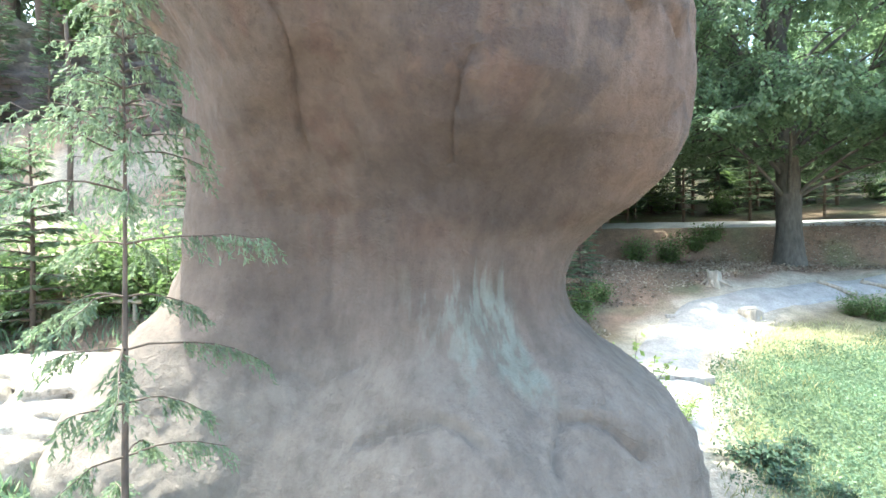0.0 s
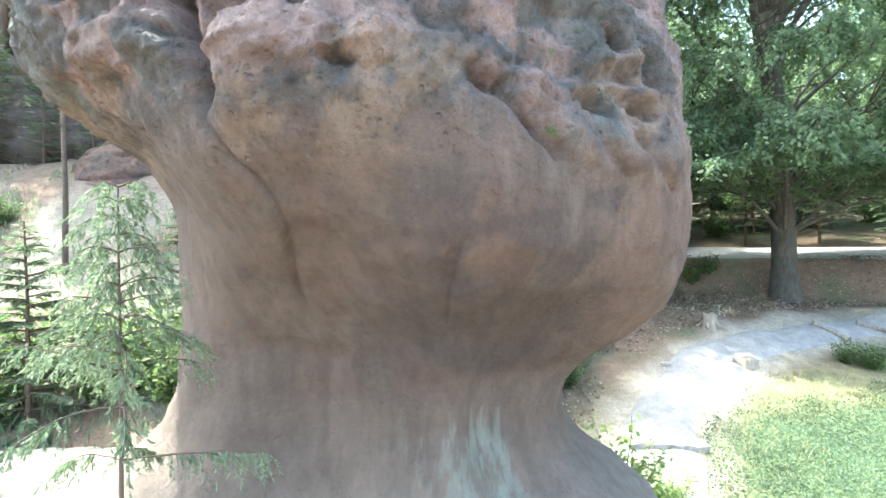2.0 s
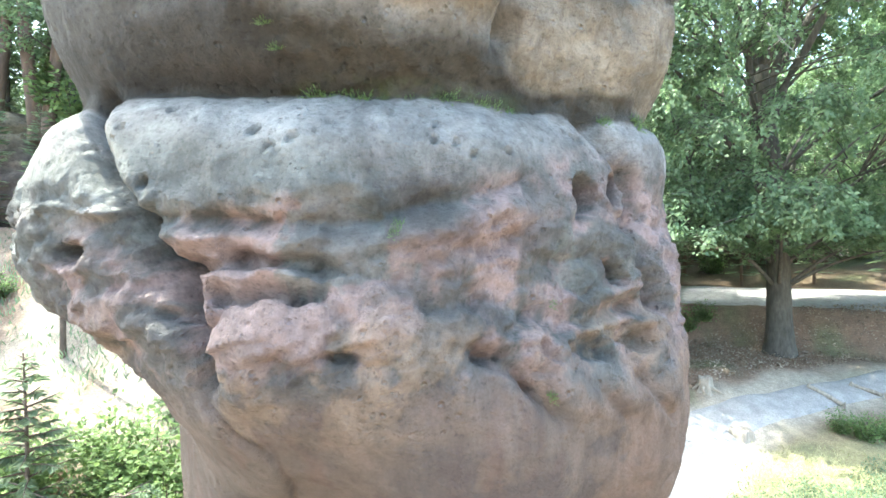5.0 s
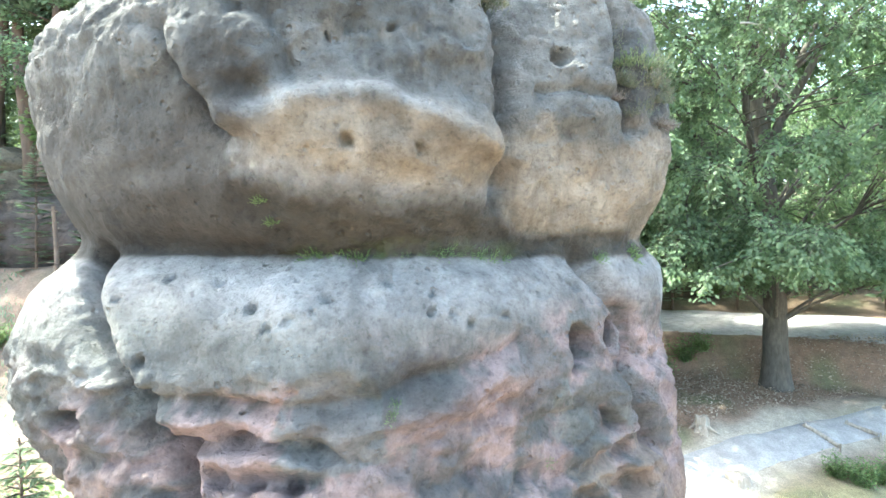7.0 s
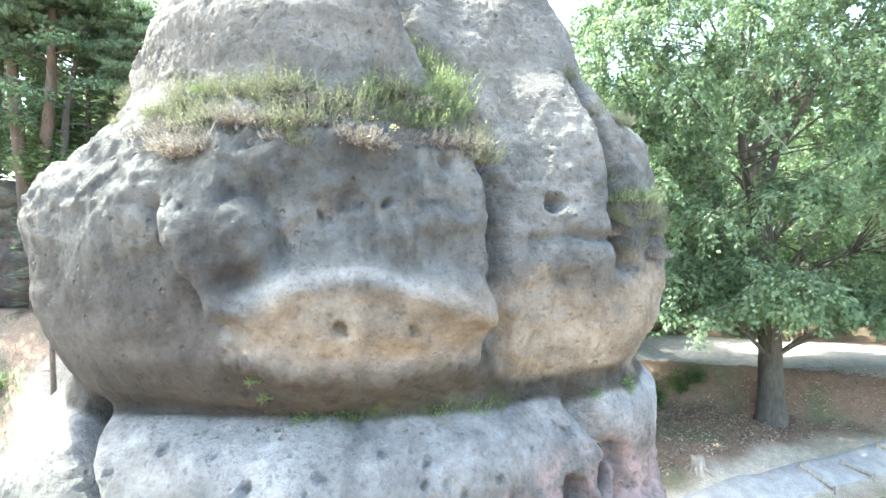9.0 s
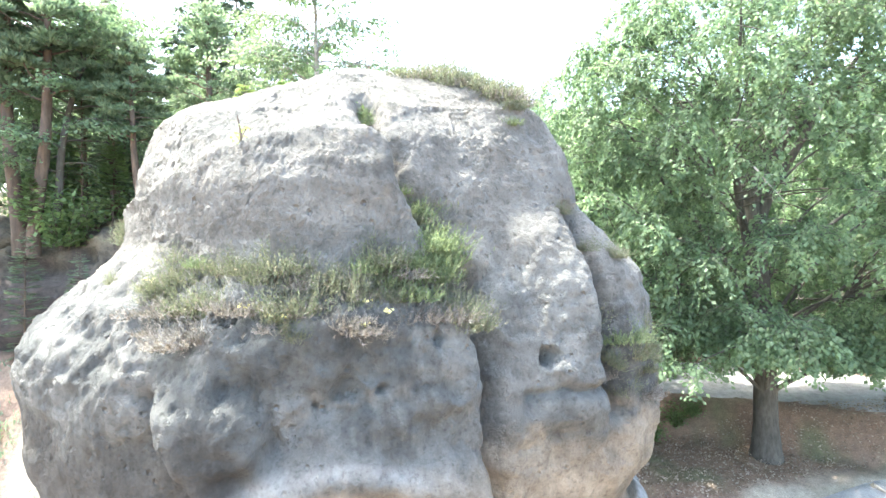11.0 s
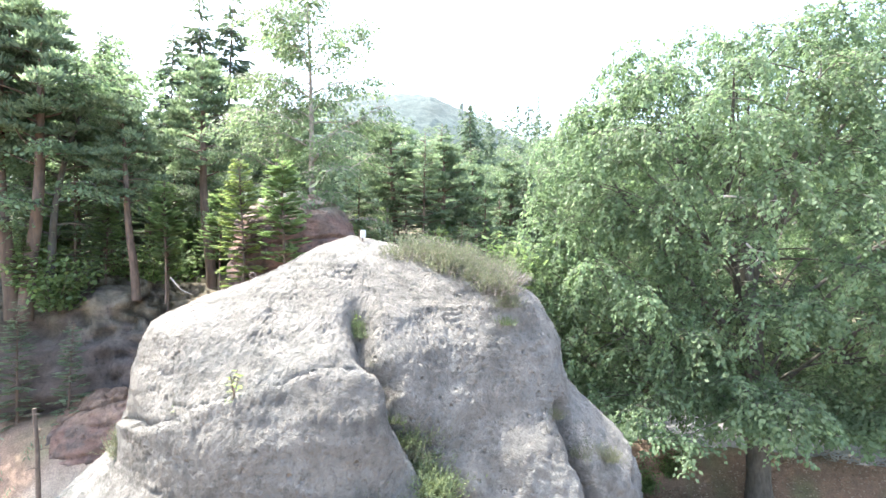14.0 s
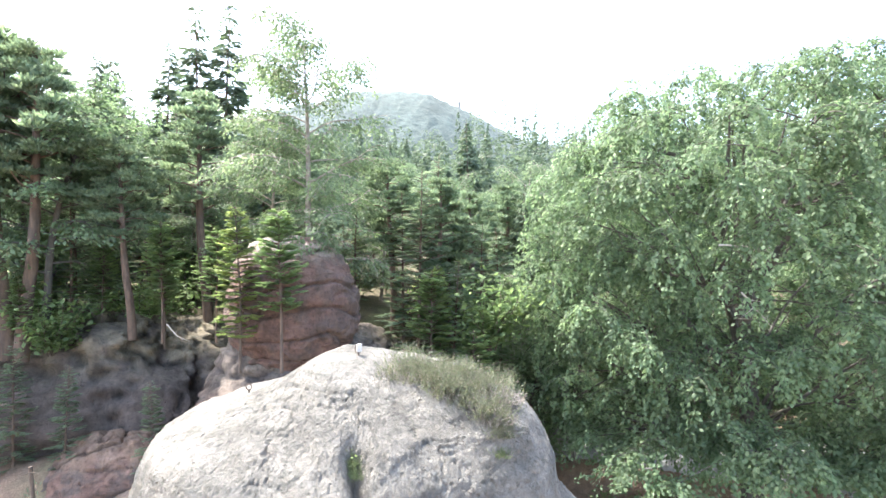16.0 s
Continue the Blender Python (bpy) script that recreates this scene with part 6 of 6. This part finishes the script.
stump((8.5, 16.7), 0.2, 3, "weathered grey stump with spreading bare roots")
stump((8.5, 14.7), 0.3, 5, "low mossy cut stump at the edge of the meadow").location.z -= 0.24


def slab(at, size, turn, label, seed):
    bm = bmesh.new()
    bmesh.ops.create_cube(bm, size=1, matrix=Matrix.Diagonal((*size, 1)))
    bmesh.ops.subdivide_edges(bm, edges=bm.edges[:], cuts=5, use_grid_fill=True)
    for v in bm.verts:
        n = noise.noise_vector(v.co * 3 + Vector((seed, 0, 0)))
        v.co += n * 0.035
    bmesh.ops.bevel(bm, geom=[e for e in bm.edges if len(e.link_faces) == 2 and e.calc_face_angle(0) > 0.9], offset=0.02, segments=1, affect="EDGES")
    me = bpy.data.meshes.new("step_slab")
    bm.to_mesh(me)
    bm.free()
    me.materials.append(SLAB)
    ob = new("step_slab", me)
    z = float(ground_height(np.array([at[0]]), np.array([at[1]]))[0])
    ob.matrix_world = pose(at[0], at[1], z + 0.03, 0, 0, turn)
    return tagged(ob, label, "step", "steps of the footpath")


slab((4.1, 10.5), (0.8, 0.36, 0.2), 4, "pale stone slab forming a step in the footpath", 1)
slab((4.92, 10.55), (0.8, 0.36, 0.2), -3, "pale stone slab forming a step in the footpath", 2)
for k, (x, y, w) in enumerate(((6.3, 14.75, 0.26), (6.72, 14.6, 0.3), (7.02, 14.48, 0.34))):
    slab((x, y), (w, 0.2, 0.1), 10 * k - 15, "flat stone lying across the footpath", 5 + k)


def log_step(a, b, label):
    """A round timber laid across the path to hold its earth, pegged at both ends."""
    ob = new("log_step")
    a, b = np.array(a), np.array(b)
    run = np.linspace(0, 1, 7)[:, None]
    xy = a + (b - a) * run
    z = ground_height(xy[:, 0], xy[:, 1]) + 0.12
    s = Shape()
    s.tube(np.concatenate([xy, z[:, None]], 1), 0.065 + 0.006 * np.sin(np.arange(7) * 2.1), 9)
    s.link("log", GREY_WOOD, ob)
    for k in (0, 6):
        s = Shape()
        s.tube([(xy[k, 0], xy[k, 1] - 0.09, z[k] - 0.3), (xy[k, 0], xy[k, 1] - 0.09, z[k] + 0.1)], [0.03, 0.026], 6)
        s.link("peg", GREY_WOOD, ob)
    return tagged(ob, label, "step", "steps of the footpath")


log_step((11.85, 16.8), (12.3, 15.9), "weathered log laid across the footpath as a step")
log_step((13.4, 17.05), (13.95, 16.4), "weathered log laid across the footpath as a step")
log_step((15.2, 17.7), (15.7, 16.9), "weathered log laid across the footpath as a step")
# low wooden rail among the shrubs
rail = new("low_fence")
s = Shape()
s.tube([(-0.95, 0, 0.32), (0, 0.02, 0.34), (0.95, 0, 0.33)], [0.04, 0.042, 0.038], 8)
s.link("rail", GREY_WOOD, rail)
for x in (-0.8, 0.0, 0.8):
    s = Shape()
    s.tube([(x, 0.06, -0.2), (x, 0.06, 0.42)], [0.045, 0.04], 8)
    s.link("fence_post", GREY_WOOD, rail)
rail.location = (-5.9, 8.75, float(ground_height(np.array([-5.9]), np.array([8.75]))[0]))
tagged(rail, "low weathered wooden fence among shrubs", "fence")


def strew(name, label, n, inside, seed, size, mat, upright, bounds):
    """Many small leaves or blades over a stretch of ground."""
    rng = np.random.default_rng(seed)
    x0, x1, y0, y1 = bounds
    x, y = rng.uniform(x0, x1, n), rng.uniform(y0, y1, n)
    keep = inside(x, y, rng.random(n))
    x, y = x[keep], y[keep]
    n = len(x)
    z = ground_height(x, y)
    al = spun(rng, n) * np.array((1, 1, 0.3)) * (1 - upright) + np.array((0, 0, upright)) + rng.normal(size=(n, 3)) * 0.2
    al /= np.linalg.norm(al, axis=1)[:, None]
    ac = np.cross(al, spun(rng, n))
    ac /= np.linalg.norm(ac, axis=1)[:, None] + 1e-6
    L = size * rng.uniform(0.5, 1.2, n)[:, None]
    c = np.stack([x, y, z], 1) + np.array((0, 0, 1.0)) * (L * (0.3 + 0.5 * upright) + rng.random((n, 1)) * size * 0.8)
    s = Shape()
    s.leaves(c, al * L * 0.6, ac * L * (0.1 if upright > 0.6 else 0.34))
    return tagged(s.link(name, mat, None, False), label, name.replace("_", " "), kind="stuff")


def in_lawn(x, y, r):
    p = np.stack([x, y, np.zeros_like(x)], 1)
    return (np.hypot((x - 10.8) / 6.2, (y - 9.0) / 3.9) + 0.2 * fbm(p * 0.8, 3, 21) < 1.08 - 0.5 * r ** 2) & (off_path(x, y) > 0.85)


strew("meadow_herbs", "low leafy herbs and clover of the meadow", 125000, in_lawn, 101, 0.055, GRASS, 0.2, (4, 17.5, 4.5, 14))
strew("meadow_grass", "long grass blades of the meadow", 14000, in_lawn, 102, 0.10, GRASS, 0.75, (4, 17.5, 4.5, 14))


def by_lawn(x, y, r):
    p = np.stack([x, y, np.zeros_like(x)], 1)
    q = np.hypot((x - 10.8) / 6.2, (y - 9.0) / 3.9) + 0.25 * fbm(p * 0.8, 3, 22)
    return (q < 1.3 - 0.3 * r) & (q > 0.72 + 0.3 * r * r) & (off_path(x, y) > 0.75)


strew("dry_grass", "straw-coloured dry grass round the meadow's edge", 34000, by_lawn, 106, 0.1, STRAW, 0.7, (3.5, 19.5, 4, 17.5))


def in_left(x, y, r):
    p = np.stack([x, y, np.zeros_like(x)], 1)
    return fbm(p * 0.7, 3, 121) + 0.3 * r > 0.18


strew("slope_grass", "patchy grass on the sandy slope", 26000, in_left, 103, 0.16, GRASS, 0.7, (-14, -2.6, 3, 16.5))
strew("slope_grass", "patchy grass and herbs in front of the rock", 12000, in_left, 104, 0.14, GRASS, 0.6, (-7, 3, 0.5, 5))


def in_litter(x, y, r):
    return (off_path(x, y) > 1.4) & ((y > 15.2) | (x < 4.2))


strew("leaf_litter", "dry brown leaves on the ground below the beech", 26000, in_litter, 105, 0.09, DRY_HEATHER, 0.05, (2.5, 22, 9, 21.5))


# pale dead bough in the beech, and a bleached trunk fallen over the cliff's edge
def bare_bough(at, way, length, droop, radius, seed, twigs, label):
    rng = np.random.default_rng(seed)
    ob = new("dead_branch")
    s = Shape()
    main = curve_path((0, 0, 0), way, length, 10, droop, rng, 0.1)
    s.tube(main, np.linspace(radius, radius * 0.25, 10), 7)
    s.link("stem", PALE_WOOD, ob)
    for k in range(twigs):
        s = Shape()
        i = 2 + int(7 * k / max(1, twigs))
        t = curve_path(main[i], np.array(way) + rng.normal(size=3) * 0.7, length * rng.uniform(0.2, 0.4), 6, droop, rng, 0.15)
        s.tube(t, np.linspace(radius * 0.45, radius * 0.12, 6), 5)
        s.link("twig", PALE_WOOD, ob)
    ob.location = at
    return tagged(ob, label, "branch")


bare_bough((8.6, 14.8, 14.0), (0.9, 0.0, 0.0), 2.1, 0.25, 0.03, 131, 9, "bleached bare bough hanging out of the beech")
bare_bough((9.2, 14.7, 12.65), (0.75, 0.0, -0.65), 1.3, -0.2, 0.032, 132, 5, "bleached broken bough among the beech leaves")
bare_bough((-7.35, 15.8, 11.65), (0.7, 0.0, -0.75), 0.85, -0.9, 0.022, 133, 3, "bleached fallen trunk over the cliff's edge")
again(birch, 2.9, 22.5, 6.8, 0.58, 75)
again(birch, 4.3, 25.0, 6.5, 0.62, 175)
